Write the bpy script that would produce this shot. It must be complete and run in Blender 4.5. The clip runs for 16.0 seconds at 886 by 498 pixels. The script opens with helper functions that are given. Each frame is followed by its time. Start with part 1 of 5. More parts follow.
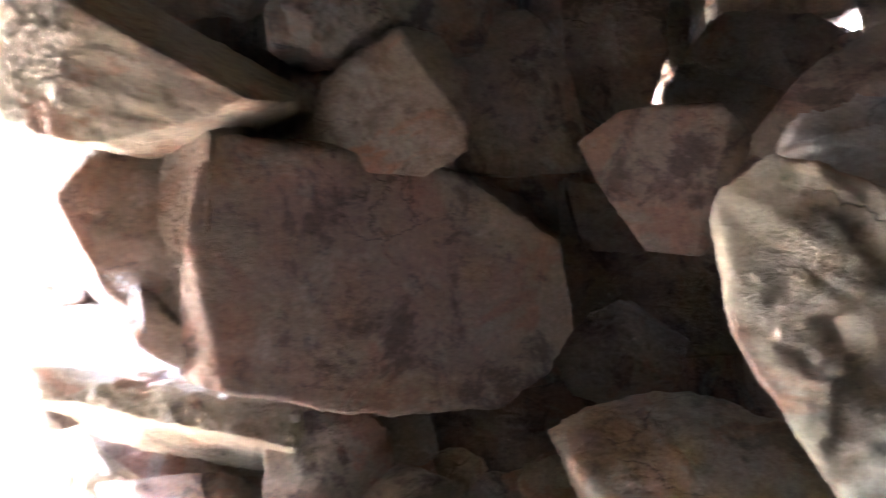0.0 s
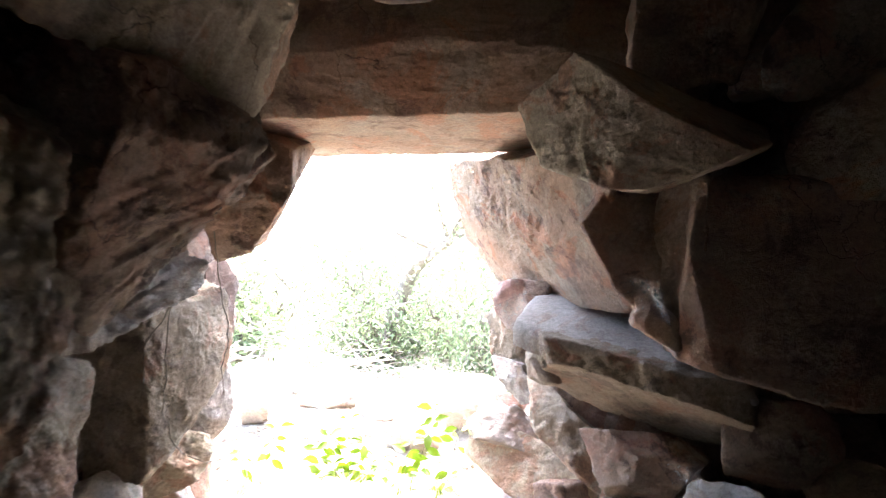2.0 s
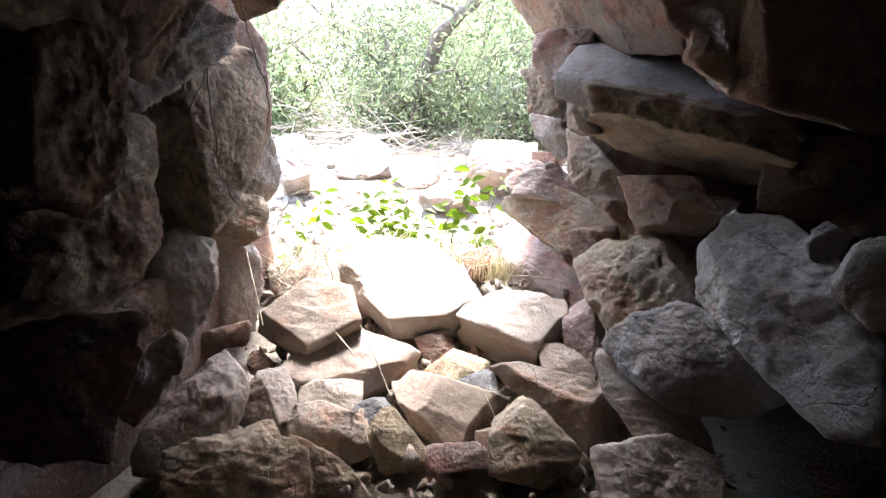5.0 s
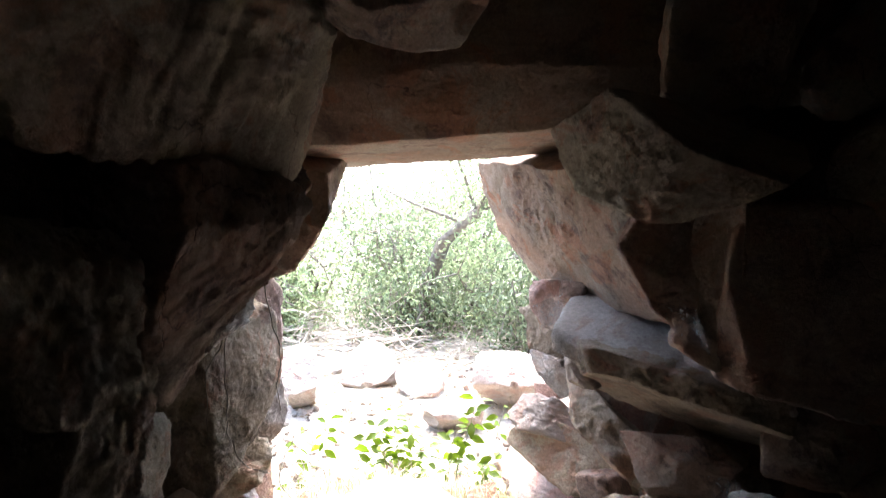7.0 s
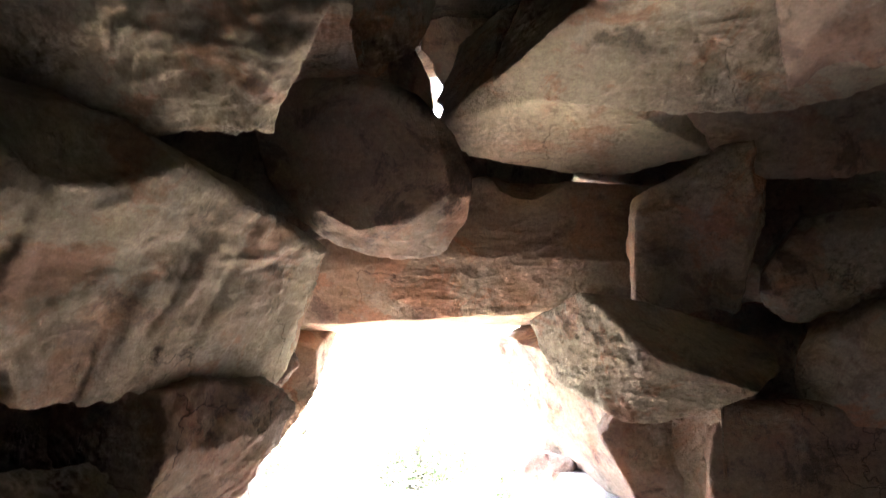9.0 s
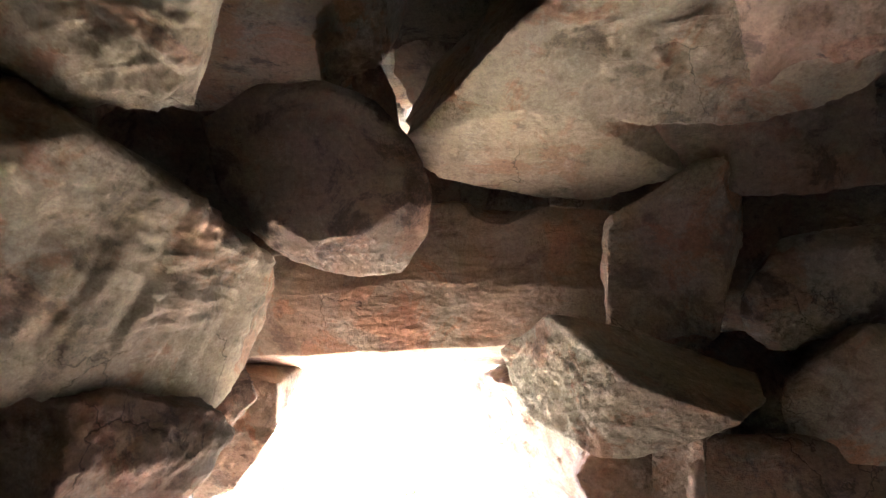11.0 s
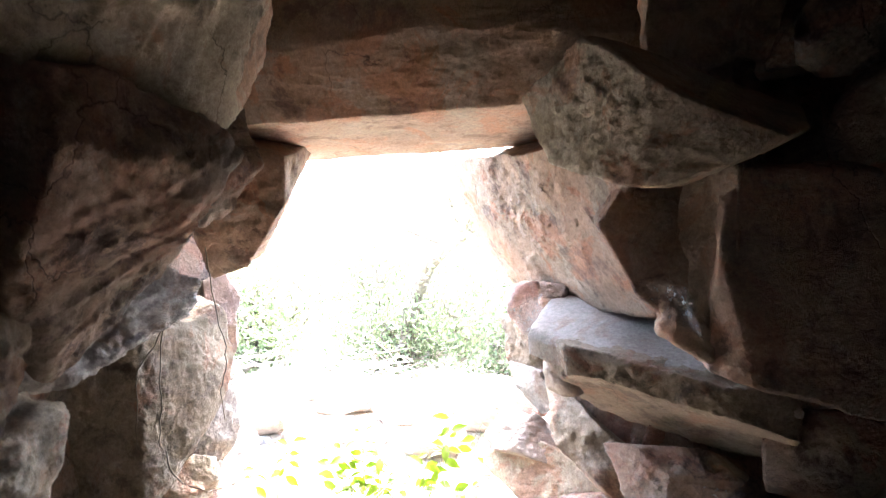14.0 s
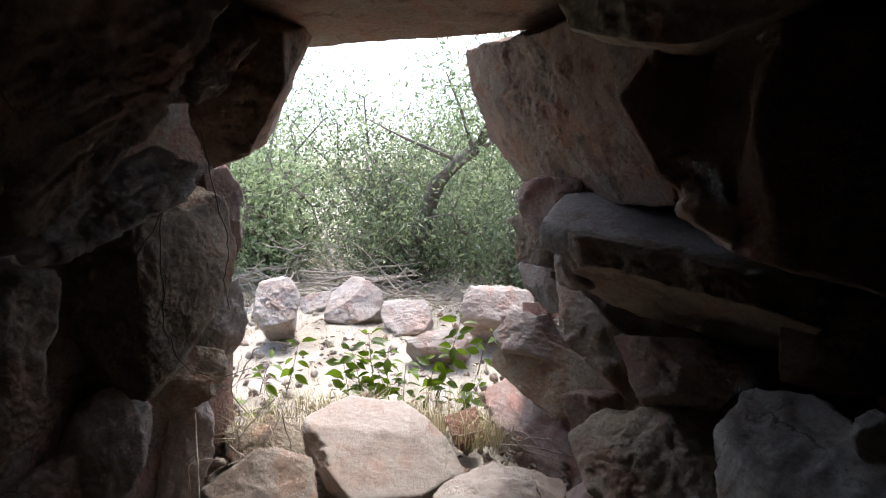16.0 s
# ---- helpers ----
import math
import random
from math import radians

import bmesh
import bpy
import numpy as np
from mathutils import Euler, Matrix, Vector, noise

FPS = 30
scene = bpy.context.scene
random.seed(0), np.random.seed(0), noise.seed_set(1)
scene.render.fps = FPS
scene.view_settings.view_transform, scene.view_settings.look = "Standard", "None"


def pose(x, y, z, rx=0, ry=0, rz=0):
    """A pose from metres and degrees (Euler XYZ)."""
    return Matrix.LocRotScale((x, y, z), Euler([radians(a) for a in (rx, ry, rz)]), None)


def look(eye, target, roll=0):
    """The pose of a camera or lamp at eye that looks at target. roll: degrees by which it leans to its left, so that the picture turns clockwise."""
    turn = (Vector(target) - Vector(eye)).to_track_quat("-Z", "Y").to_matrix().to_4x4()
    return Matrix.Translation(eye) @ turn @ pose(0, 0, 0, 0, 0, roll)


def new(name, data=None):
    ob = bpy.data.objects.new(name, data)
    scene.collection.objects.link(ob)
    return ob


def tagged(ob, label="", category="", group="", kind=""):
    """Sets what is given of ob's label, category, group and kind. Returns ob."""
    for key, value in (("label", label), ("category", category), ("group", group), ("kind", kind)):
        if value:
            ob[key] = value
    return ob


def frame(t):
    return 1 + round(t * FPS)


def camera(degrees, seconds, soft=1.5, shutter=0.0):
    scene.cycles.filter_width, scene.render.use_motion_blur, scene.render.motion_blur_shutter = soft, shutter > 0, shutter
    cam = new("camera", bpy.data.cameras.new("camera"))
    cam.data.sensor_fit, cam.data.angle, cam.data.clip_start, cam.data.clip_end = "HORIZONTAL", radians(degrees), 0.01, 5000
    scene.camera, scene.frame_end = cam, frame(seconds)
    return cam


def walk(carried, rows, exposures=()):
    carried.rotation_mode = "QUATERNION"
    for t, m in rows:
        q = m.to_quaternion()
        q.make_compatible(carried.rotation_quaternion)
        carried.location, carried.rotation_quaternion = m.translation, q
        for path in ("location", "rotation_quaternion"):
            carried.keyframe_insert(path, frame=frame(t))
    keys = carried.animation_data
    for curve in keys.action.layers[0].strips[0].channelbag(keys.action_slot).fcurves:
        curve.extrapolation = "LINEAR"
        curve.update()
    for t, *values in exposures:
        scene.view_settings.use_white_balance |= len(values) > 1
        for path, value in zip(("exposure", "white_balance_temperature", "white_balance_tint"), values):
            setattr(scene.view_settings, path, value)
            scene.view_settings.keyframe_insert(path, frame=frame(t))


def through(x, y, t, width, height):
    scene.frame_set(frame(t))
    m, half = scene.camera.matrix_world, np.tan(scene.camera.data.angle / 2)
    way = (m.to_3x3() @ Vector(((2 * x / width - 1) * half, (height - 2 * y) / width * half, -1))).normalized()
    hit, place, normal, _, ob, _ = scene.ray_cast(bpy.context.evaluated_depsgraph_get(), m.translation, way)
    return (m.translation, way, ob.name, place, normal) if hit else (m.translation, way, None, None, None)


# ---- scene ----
cam = camera(75.9, 16.0, 1.1, 0.4)
PATH = [
    (0, (0.417, 0.119, 1.031), (1.182, 1.961, 1.177), -0.1),
    (0.5, (0.231, 0.076, 0.999), (0.692, 2.017, 1.142), 1.6),
    (1, (0.08, 0.057, 0.921), (0.106, 2.051, 1.068), 2.9),
    (1.5, (0.027, -0.049, 0.984), (-0.162, 1.938, 1.109), 3.7),
    (2, (-0.026, -0.182, 1.059), (-0.27, 1.802, 1.143), 2.4),
    (2.5, (-0.042, -0.276, 1.004), (-0.328, 1.703, 1.009), 0.9),
    (3, (-0.062, -0.254, 0.907), (-0.37, 1.717, 0.762), 0.2),
    (3.2, (-0.062, -0.241, 0.856), (-0.378, 1.722, 0.639), 0.2),
    (5.3, (-0.075, -0.209, 1.024), (-0.369, 1.649, 0.346), -0.0),
    (5.5, (-0.076, -0.206, 1.059), (-0.376, 1.673, 0.442), -0.1),
    (6, (-0.07, -0.219, 1.168), (-0.388, 1.712, 0.755), -0.2),
    (6.5, (-0.063, -0.22, 1.226), (-0.391, 1.739, 0.995), -0.4),
    (7, (-0.059, -0.23, 1.272), (-0.39, 1.74, 1.179), -0.6),
    (7.5, (-0.055, -0.23, 1.325), (-0.388, 1.742, 1.332), -0.6),
    (8, (-0.046, -0.243, 1.375), (-0.375, 1.726, 1.492), -0.6),
    (8.5, (-0.032, -0.27, 1.414), (-0.359, 1.69, 1.643), -0.4),
    (9, (-0.012, -0.289, 1.442), (-0.323, 1.657, 1.784), -0.3),
    (9.2, (-0.011, -0.297, 1.456), (-0.31, 1.644, 1.836), -0.3),
    (11.3, (0.061, -0.162, 1.337), (-0.234, 1.739, 1.885), 0.5),
    (11.5, (0.049, -0.15, 1.321), (-0.236, 1.763, 1.832), 0.2),
    (12, (0.043, -0.118, 1.285), (-0.25, 1.818, 1.689), 0.1),
    (12.5, (0.04, -0.09, 1.237), (-0.262, 1.863, 1.542), -0.0),
    (13, (0.027, -0.066, 1.186), (-0.278, 1.9, 1.387), -0.1),
    (13.5, (0.004, -0.064, 1.149), (-0.297, 1.91, 1.258), -0.2),
    (14, (-0.006, -0.055, 1.109), (-0.312, 1.921, 1.162), -0.1),
    (14.5, (-0.007, -0.043, 1.081), (-0.322, 1.932, 1.064), 0.1),
    (15, (-0.011, -0.025, 1.054), (-0.332, 1.948, 0.978), 0.2),
    (15.5, (-0.005, 0.004, 1.021), (-0.338, 1.97, 0.875), 0.4),
    (16, (-0.008, 0.018, 0.992), (-0.351, 1.978, 0.794), 0.5),
]
walk(cam, [(t, look(eye, target, roll)) for t, eye, target, roll in PATH],
     [(0, 9.0, 5650, 10), (0.5, 8.35, 5650, 10), (1, 6.6, 5900, 10), (1.5, 5.8, 5900, 10), (3.2, 5.08, 5900, 10), (5.3, 4.1, 5900, 10), (7, 4.15, 5900, 10), (8, 6.0, 6050, 10), (9, 7.6, 6050, 10), (11.3, 7.85, 6050, 10), (12.5, 7.15, 5900, 10), (13.5, 6.2, 5900, 10), (15, 5.42, 5900, 10), (15.6, 4.43, 5900, 10), (16, 2.1, 5900, 10)])

# ---- light ----
SUN_UP, SUN_SIDE = 66.0, -12.0  # elevation, and the compass turn from +y towards +x
world = bpy.data.worlds.new("sky")
scene.world = world
world.use_nodes = True
wn = world.node_tree
sky = wn.nodes.new("ShaderNodeTexSky")
sky.sky_type, sky.sun_disc = "NISHITA", False
sky.sun_elevation, sky.sun_rotation = radians(SUN_UP), radians(SUN_SIDE)
sky.air_density, sky.dust_density = 1.0, 5.0
wn.links.new(sky.outputs[0], wn.nodes["Background"].inputs[0])
wn.nodes["Background"].inputs[1].default_value = 0.15
sun_data = bpy.data.lights.new("sun", "SUN")
sun_data.energy, sun_data.angle, sun_data.color = 0.95, radians(14), (1.0, 0.97, 0.92)
sun = new("sun", sun_data)
_d = Vector((math.sin(radians(SUN_SIDE)) * math.cos(radians(SUN_UP)), math.cos(radians(SUN_SIDE)) * math.cos(radians(SUN_UP)), math.sin(radians(SUN_UP))))
sun.matrix_world = look(_d * 30, (0, 0, 0))

# ---- materials ----


def node_material(name):
    m = bpy.data.materials.new(name)
    m.use_nodes = True
    t = m.node_tree
    return m, t, t.nodes["Principled BSDF"]


def add(t, kind, **values):
    n = t.nodes.new(kind)
    for k, v in values.items():
        n.inputs[k].default_value = v
    return n


def ramp(t, source, stops):
    r = t.nodes.new("ShaderNodeValToRGB")
    e = r.color_ramp.elements
    while len(e) < len(stops):
        e.new(0.5)
    for el, (p, c) in zip(e, stops):
        el.position, el.color = p, (*c, 1) if len(c) == 3 else (c[0], c[0], c[0], 1)
    t.links.new(source, r.inputs[0])
    return r.outputs[0]


def mix(t, kind, fac, a, b):
    n = t.nodes.new("ShaderNodeMix")
    n.data_type, n.blend_type = "RGBA", kind
    for sock, v in ((n.inputs[0], fac), (n.inputs[6], a), (n.inputs[7], b)):
        if hasattr(v, "is_linked"):
            t.links.new(v, sock)
        else:
            sock.default_value = v if isinstance(v, float) else (*v, 1)
    return n.outputs[2]


def rock_material(name, base, second, stain, stain_amount=0.5, pits=0.3, fine=1.0, tint=(0.36, 0.19, 0.12), depth=0.69, grit=1.0):
    """Weathered sandstone: patches of two colours, rust, dark varnish, lichen dust, bedding lines and hairline cracks.
    The mesh's patina runs from a fresh rough break (0) to an old smooth skin (1); a few stones also use it to paint
    facets lit or shaded."""
    m, t, bsdf = node_material(name)
    L = t.links.new
    base, second, stain = [tuple(0.76 * c + 0.24 * (0.35 * x[0] + 0.55 * x[1] + 0.1 * x[2]) for c in x) for x in (base, second, stain)]
    base, second, stain, tint = [tuple(depth * c for c in x) for x in (base, second, stain, tint)]
    co = t.nodes.new("ShaderNodeTexCoord").outputs["Object"]
    rnd = t.nodes.new("ShaderNodeObjectInfo").outputs["Random"]
    patina = t.nodes.new("ShaderNodeAttribute")
    patina.attribute_name = "patina"
    patina = patina.outputs["Fac"]
    off = t.nodes.new("ShaderNodeVectorMath")
    off.operation = "ADD"

    def calc(op, a, b):
        n = t.nodes.new("ShaderNodeMath")
        n.operation = op
        n.use_clamp = op != "MULTIPLY_ADD"
        for sock, v in zip(n.inputs, (a, b)):
            if hasattr(v, "is_linked"):
                L(v, sock)
            else:
                sock.default_value = v
        return n.outputs[0]

    sc = t.nodes.new("ShaderNodeMath")
    sc.operation = "MULTIPLY"
    sc.inputs[1].default_value = 37.0
    L(rnd, sc.inputs[0])
    L(co, off.inputs[0])
    L(sc.outputs[0], off.inputs[1])
    p = off.outputs[0]
    bed = t.nodes.new("ShaderNodeMapping")
    bed.inputs["Scale"].default_value = (3.0, 3.0, 15.0)
    bed.inputs["Rotation"].default_value = (0.25, 0.12, 0.0)
    L(p, bed.inputs["Vector"])

    def tex(scale, detail=6.0, rough=0.6, dist=0.0, at=None):
        n = add(t, "ShaderNodeTexNoise", Scale=scale, Detail=detail, Roughness=rough, Distortion=dist)
        L(at or p, n.inputs["Vector"])
        return n.outputs["Fac"]

    broad, patch, grain, speck = tex(3.4, 5, 0.6, 0.6), tex(8.0, 10, 0.72, 0.4), tex(80.0, 5, 0.7), tex(210.0, 4, 0.75)
    lumps = tex(28.0, 9, 0.74, 0.2)
    layers = tex(1.0, 6, 0.6, 0.15, bed.outputs[0])
    fresh = calc("SUBTRACT", 1.0, patina)
    col = mix(t, "MIX", ramp(t, broad, [(0.40, (0,)), (0.58, (1,))]), base, second)
    rust = ramp(t, tex(5.0, 8, 0.66, 0.7), [(0.52, (0,)), (0.585, (0.75,))])
    col = mix(t, "MIX", rust, col, tint)
    old = tuple(0.45 * a + 0.25 * b + 0.30 * c for a, b, c in zip(base, second, stain))
    col = mix(t, "MIX", calc("MULTIPLY", patina, ramp(t, tex(4.0, 7, 0.7, 0.3), [(0.38, (0.05,)), (0.60, (0.75,))])), col, old)
    dark = ramp(t, patch, [(0.52, (0,)), (0.60, (1,))])
    col = mix(t, "MIX", calc("MULTIPLY", dark, stain_amount), col, stain)
    col = mix(t, "MULTIPLY", 0.3, col, ramp(t, layers, [(0.36, (0.62,)), (0.46, (1,))]))
    dust = ramp(t, tex(6.5, 10, 0.75, 0.5), [(0.55, (0,)), (0.70, (0.55,))])
    col = mix(t, "MIX", dust, col, (0.36, 0.33, 0.28))
    col = mix(t, "OVERLAY", 0.55 * grit, col, ramp(t, grain, [(0.3, (0.30,)), (0.7, (0.70,))]))
    col = mix(t, "OVERLAY", 0.35 * grit, col, ramp(t, speck, [(0.3, (0.3,)), (0.7, (0.7,))]))
    bent = add(t, "ShaderNodeVectorMath")
    bent.operation = "MULTIPLY_ADD"
    wob = add(t, "ShaderNodeTexNoise", Scale=6.0, Detail=5.0, Roughness=0.6)
    L(p, wob.inputs["Vector"])
    L(wob.outputs["Color"], bent.inputs[0])
    bent.inputs[1].default_value = (0.16, 0.16, 0.16)
    L(p, bent.inputs[2])
    cell = add(t, "ShaderNodeTexVoronoi", Scale=3.1)
    cell.feature = "DISTANCE_TO_EDGE"
    L(bent.outputs[0], cell.inputs["Vector"])
    crack = calc("MULTIPLY", ramp(t, cell.outputs["Distance"], [(0.0, (1,)), (0.007, (0,))]), ramp(t, tex(3.0, 3, 0.5), [(0.56, (0,)), (0.62, (1,))]))
    col = mix(t, "MIX", calc("MULTIPLY", crack, 0.6), col, tuple(0.35 * c for c in stain))
    hue = t.nodes.new("ShaderNodeHueSaturation")
    tone = t.nodes.new("ShaderNodeMapRange")
    tone.inputs[3].default_value, tone.inputs[4].default_value = 0.86, 1.16
    L(rnd, tone.inputs[0])
    L(tone.outputs[0], hue.inputs["Value"])
    L(col, hue.inputs["Color"])
    L(hue.outputs[0], bsdf.inputs["Base Color"])
    bsdf.inputs["Roughness"].default_value = 0.85
    bsdf.inputs["Specular IOR Level"].default_value = 0.25
    vor = add(t, "ShaderNodeTexVoronoi", Scale=55.0)
    L(p, vor.inputs["Vector"])
    pit = ramp(t, vor.outputs["Distance"], [(0.0, (0,)), (0.45, (1,))])
    coarse = add(t, "ShaderNodeBump", Strength=1.0, Distance=0.022 * fine)
    h = mix(t, "MIX", 0.2, ramp(t, lumps, [(0.25, (0,)), (0.75, (1,))]), ramp(t, layers, [(0.3, (0,)), (0.6, (1,))]))
    h = mix(t, "MULTIPLY", pits, h, pit)
    keep = calc("MULTIPLY_ADD", fresh, 0.75)
    keep.node.inputs[2].default_value = 0.25
    L(keep, coarse.inputs["Strength"])
    L(h, coarse.inputs["Height"])
    b2 = add(t, "ShaderNodeBump", Strength=0.8, Distance=0.005)
    L(mix(t, "MIX", 0.4, grain, speck), b2.inputs["Height"])
    L(coarse.outputs[0], b2.inputs["Normal"])
    b3 = add(t, "ShaderNodeBump", Strength=0.6, Distance=0.004)
    b3.invert = True
    L(crack, b3.inputs["Height"])
    L(b2.outputs[0], b3.inputs["Normal"])
    L(b3.outputs[0], bsdf.inputs["Normal"])
    return m


ROCK = {
    "tan": rock_material("tan_sandstone", (0.38, 0.29, 0.19), (0.42, 0.34, 0.22), (0.15, 0.10, 0.07), 0.6),
    "orange": rock_material("orange_sandstone", (0.46, 0.27, 0.16), (0.42, 0.33, 0.23), (0.17, 0.09, 0.065), 0.6, tint=(0.46, 0.21, 0.12)),
    "ochre": rock_material("ochre_sandstone", (0.47, 0.35, 0.19), (0.43, 0.34, 0.22), (0.20, 0.12, 0.08), 0.45),
    "brown": rock_material("brown_sandstone", (0.36, 0.20, 0.125), (0.34, 0.265, 0.195), (0.09, 0.06, 0.05), 0.75, tint=(0.34, 0.18, 0.12)),
    "grey": rock_material("grey_weathered_stone", (0.41, 0.36, 0.31), (0.47, 0.43, 0.38), (0.26, 0.21, 0.17), 0.25, 0.4, tint=(0.36, 0.27, 0.21)),
    "pale": rock_material("pale_sandstone", (0.50, 0.40, 0.32), (0.53, 0.45, 0.37), (0.34, 0.22, 0.16), 0.45, 0.15, 0.5, tint=(0.48, 0.31, 0.24), grit=0.55),
    "pink": rock_material("pink_sandstone", (0.47, 0.31, 0.25), (0.50, 0.39, 0.33), (0.26, 0.15, 0.12), 0.45, tint=(0.44, 0.22, 0.17)),
    "red": rock_material("red_sandstone", (0.36, 0.16, 0.11), (0.40, 0.22, 0.15), (0.16, 0.07, 0.05), 0.4),
    "slate": rock_material("dark_grey_stone", (0.17, 0.17, 0.19), (0.22, 0.22, 0.23), (0.09, 0.08, 0.08), 0.4, tint=(0.2, 0.2, 0.22)),
    "pitted": rock_material("pitted_sandstone", (0.45, 0.35, 0.25), (0.40, 0.29, 0.20), (0.17, 0.12, 0.08), 0.55, 0.9, 1.8),
    "buff": rock_material("buff_sandstone", (0.45, 0.345, 0.25), (0.48, 0.39, 0.30), (0.23, 0.14, 0.09), 0.55, 0.2, 0.55, tint=(0.46, 0.28, 0.19), grit=0.6),
}

# ---- building blocks ----
_LATTICE = np.random.RandomState(5).rand(4096).astype(np.float64)


def value_noise(p):
    """Smooth noise in -1..1 at the points p (n x 3)."""
    i = np.floor(p).astype(np.int64)
    f = p - i
    f = f * f * (3 - 2 * f)
    out = np.zeros(len(p))
    for dx in (0, 1):
        for dy in (0, 1):
            for dz in (0, 1):
                w = (f[:, 0] if dx else 1 - f[:, 0]) * (f[:, 1] if dy else 1 - f[:, 1]) * (f[:, 2] if dz else 1 - f[:, 2])
                k = (i[:, 0] + dx) * 73856093 ^ (i[:, 1] + dy) * 19349663 ^ (i[:, 2] + dz) * 83492791
                out += w * _LATTICE[(k ^ (k >> 13)) % 4096]
    return out * 2 - 1


def fbm(p, octaves=4, gain=0.5):
    total, amp = np.zeros(len(p)), 1.0
    for k in range(octaves):
        total += amp * value_noise(p * 2.03 ** k + 17.3 * k)
        amp *= gain
    return total


_SPHERES = {}


def sphere(level):
    if level not in _SPHERES:
        bm = bmesh.new()
        bmesh.ops.create_icosphere(bm, subdivisions=level, radius=1)
        v = np.array([x.co[:] for x in bm.verts])
        _SPHERES[level] = (v / np.linalg.norm(v, axis=1)[:, None], np.array([[x.index for x in f.verts] for f in bm.faces]))
        bm.free()
    return _SPHERES[level]


def mesh_of(name, v, f, mat, crisp=0, patina=None):
    me = bpy.data.meshes.new(name)
    me.from_pydata(v.tolist(), [], f.tolist())
    me.polygons.foreach_set("use_smooth", [True] * len(me.polygons))
    if crisp:
        me.set_sharp_from_angle(angle=radians(crisp))
    if patina is not None:
        me.attributes.new("patina", "FLOAT", "POINT").data.foreach_set("value", patina)
    me.materials.append(mat)
    me.update()
    return me


def bite(mid, d, r, age, centre, radii, old):
    """Takes a rounded bite out of a stone: its skin falls back to the near side of an ellipsoid."""
    radii = np.array(radii, float)
    e, k = (mid - np.array(centre, float)) / radii, d / radii
    a, b, c = (k * k).sum(1), k @ e, float(e @ e) - 1
    if c <= 0.02:
        return r, age
    disc = b * b - a * c
    hit = np.where((disc > 0) & (b < 0), (-b - np.sqrt(np.maximum(disc, 0))) / a, 1e9)
    return np.minimum(r, hit), np.where(hit < r, old, age)


def stone_form(face, depth, seed, slant=8, rough=1.0, sharp=0, level=0, grooves=None, grow=0.012, cuts=(), folds=(), flat=0, front=0.02, scoops=(), old=None, chips=None):
    """A broken stone: a face with the given corners (right, up), so deep, with chipped edges and a rough skin.
    cuts: further flat breaks, each a direction and its distance, and how old the break is.
    folds: lines in the face (from, to) to the right of which it falls away by an angle, and the age of that break.
    front: how far it bulges before the outline. scoops: hollows, each an ellipsoid's centre and radii, and its age. old: the age of the face's skin, 0 to 1.
    grooves: the angle of its bedding in the face, in degrees, and how deep it is weathered out."""
    rng = np.random.RandomState(seed)
    c = np.array(face, float)
    size = c.max(0) - c.min(0)
    girth = float(min(size))
    level = level or (6 if max(size) > 0.2 else 5)
    grow = min(grow, 0.06 * girth)
    old = rng.uniform(0.3, 1.0) if old is None else old
    mid = np.array([c[:, 0].mean(), depth * 0.42, c[:, 1].mean()])
    planes = [((0.0, 1.0, 0.0), depth, 0.5)]
    for _ in range(2 if flat else 4):  # the face is broken into a few planes that lean a little
        t = rng.normal(size=2) * (0.03 if flat else 0.15)
        k = np.array([t[0], -1.0, t[1]]) / math.hypot(1.0, *t)
        planes.append((tuple(k), front - k[0] * c[:, 0].mean() * -1 - k[2] * c[:, 1].mean() * -1, np.clip(old + rng.normal() * 0.12, 0, 1)))
    for a, b in zip(c, np.roll(c, -1, axis=0)):
        e = b - a
        length = np.linalg.norm(e)
        if length < 0.012:
            continue
        m = np.array([e[1], -e[0]]) / length
        s = radians(slant + rng.uniform(-4, 6))
        planes.append(((m[0] * math.cos(s), math.sin(s), m[1] * math.cos(s)), (float(m @ a) + grow) * math.cos(s) + 0.03 * math.sin(s), rng.uniform(0.1, 0.9)))
        if front > 0.05:
            continue
        k = radians(rng.uniform(25, 65))
        chip = rng.uniform(-0.02, 0.03 if flat else 0.10) * girth
        planes.append(((m[0] * math.cos(k), -math.sin(k), m[1] * math.cos(k)), (float(m @ a) + grow) * math.cos(k) + 0.012 * math.sin(k) - chip * 0.5, rng.uniform(0.0, 0.7)))
    for _ in range(2 if flat else 5):
        n = rng.normal(size=3)
        n[1] = -abs(n[1]) * 1.4 - 0.4
        n /= np.linalg.norm(n)
        corners = [(x, y, z) for x, z in c for y in (0, depth)]
        planes.append((tuple(n), float(max(np.dot(n, q) for q in corners)) - girth * rng.uniform(0.02, 0.12), rng.uniform(0.0, 0.8)))
    planes += [((q[0], q[1], q[2]), q[3], q[4] if len(q) > 4 else 0.3) for q in cuts]
    for x, z, x2, z2, fall, age in folds:
        length, fall = math.hypot(x2 - x, z2 - z), radians(fall)
        k = ((z2 - z) / length * math.sin(fall), -math.cos(fall), (x - x2) / length * math.sin(fall))
        planes.append((k, k[0] * x - 0.02 * k[1] + k[2] * z, age))
    n = np.array([p[0] for p in planes])
    h = np.maximum(np.array([p[1] for p in planes]) - n @ mid, 0.012)
    half = np.array([size[0] / 2, depth / 2, size[1] / 2])
    v, f = sphere(level)
    d = v * half
    d /= np.linalg.norm(d, axis=1)[:, None]
    power = 220 if sharp else 120
    q = np.maximum(d @ (n / h[:, None]).T, 1e-9)
    top = q.max(1)
    w = (q / top[:, None]) ** power
    total = w.sum(1)
    r = 1.0 / (top * total ** (1.0 / power))
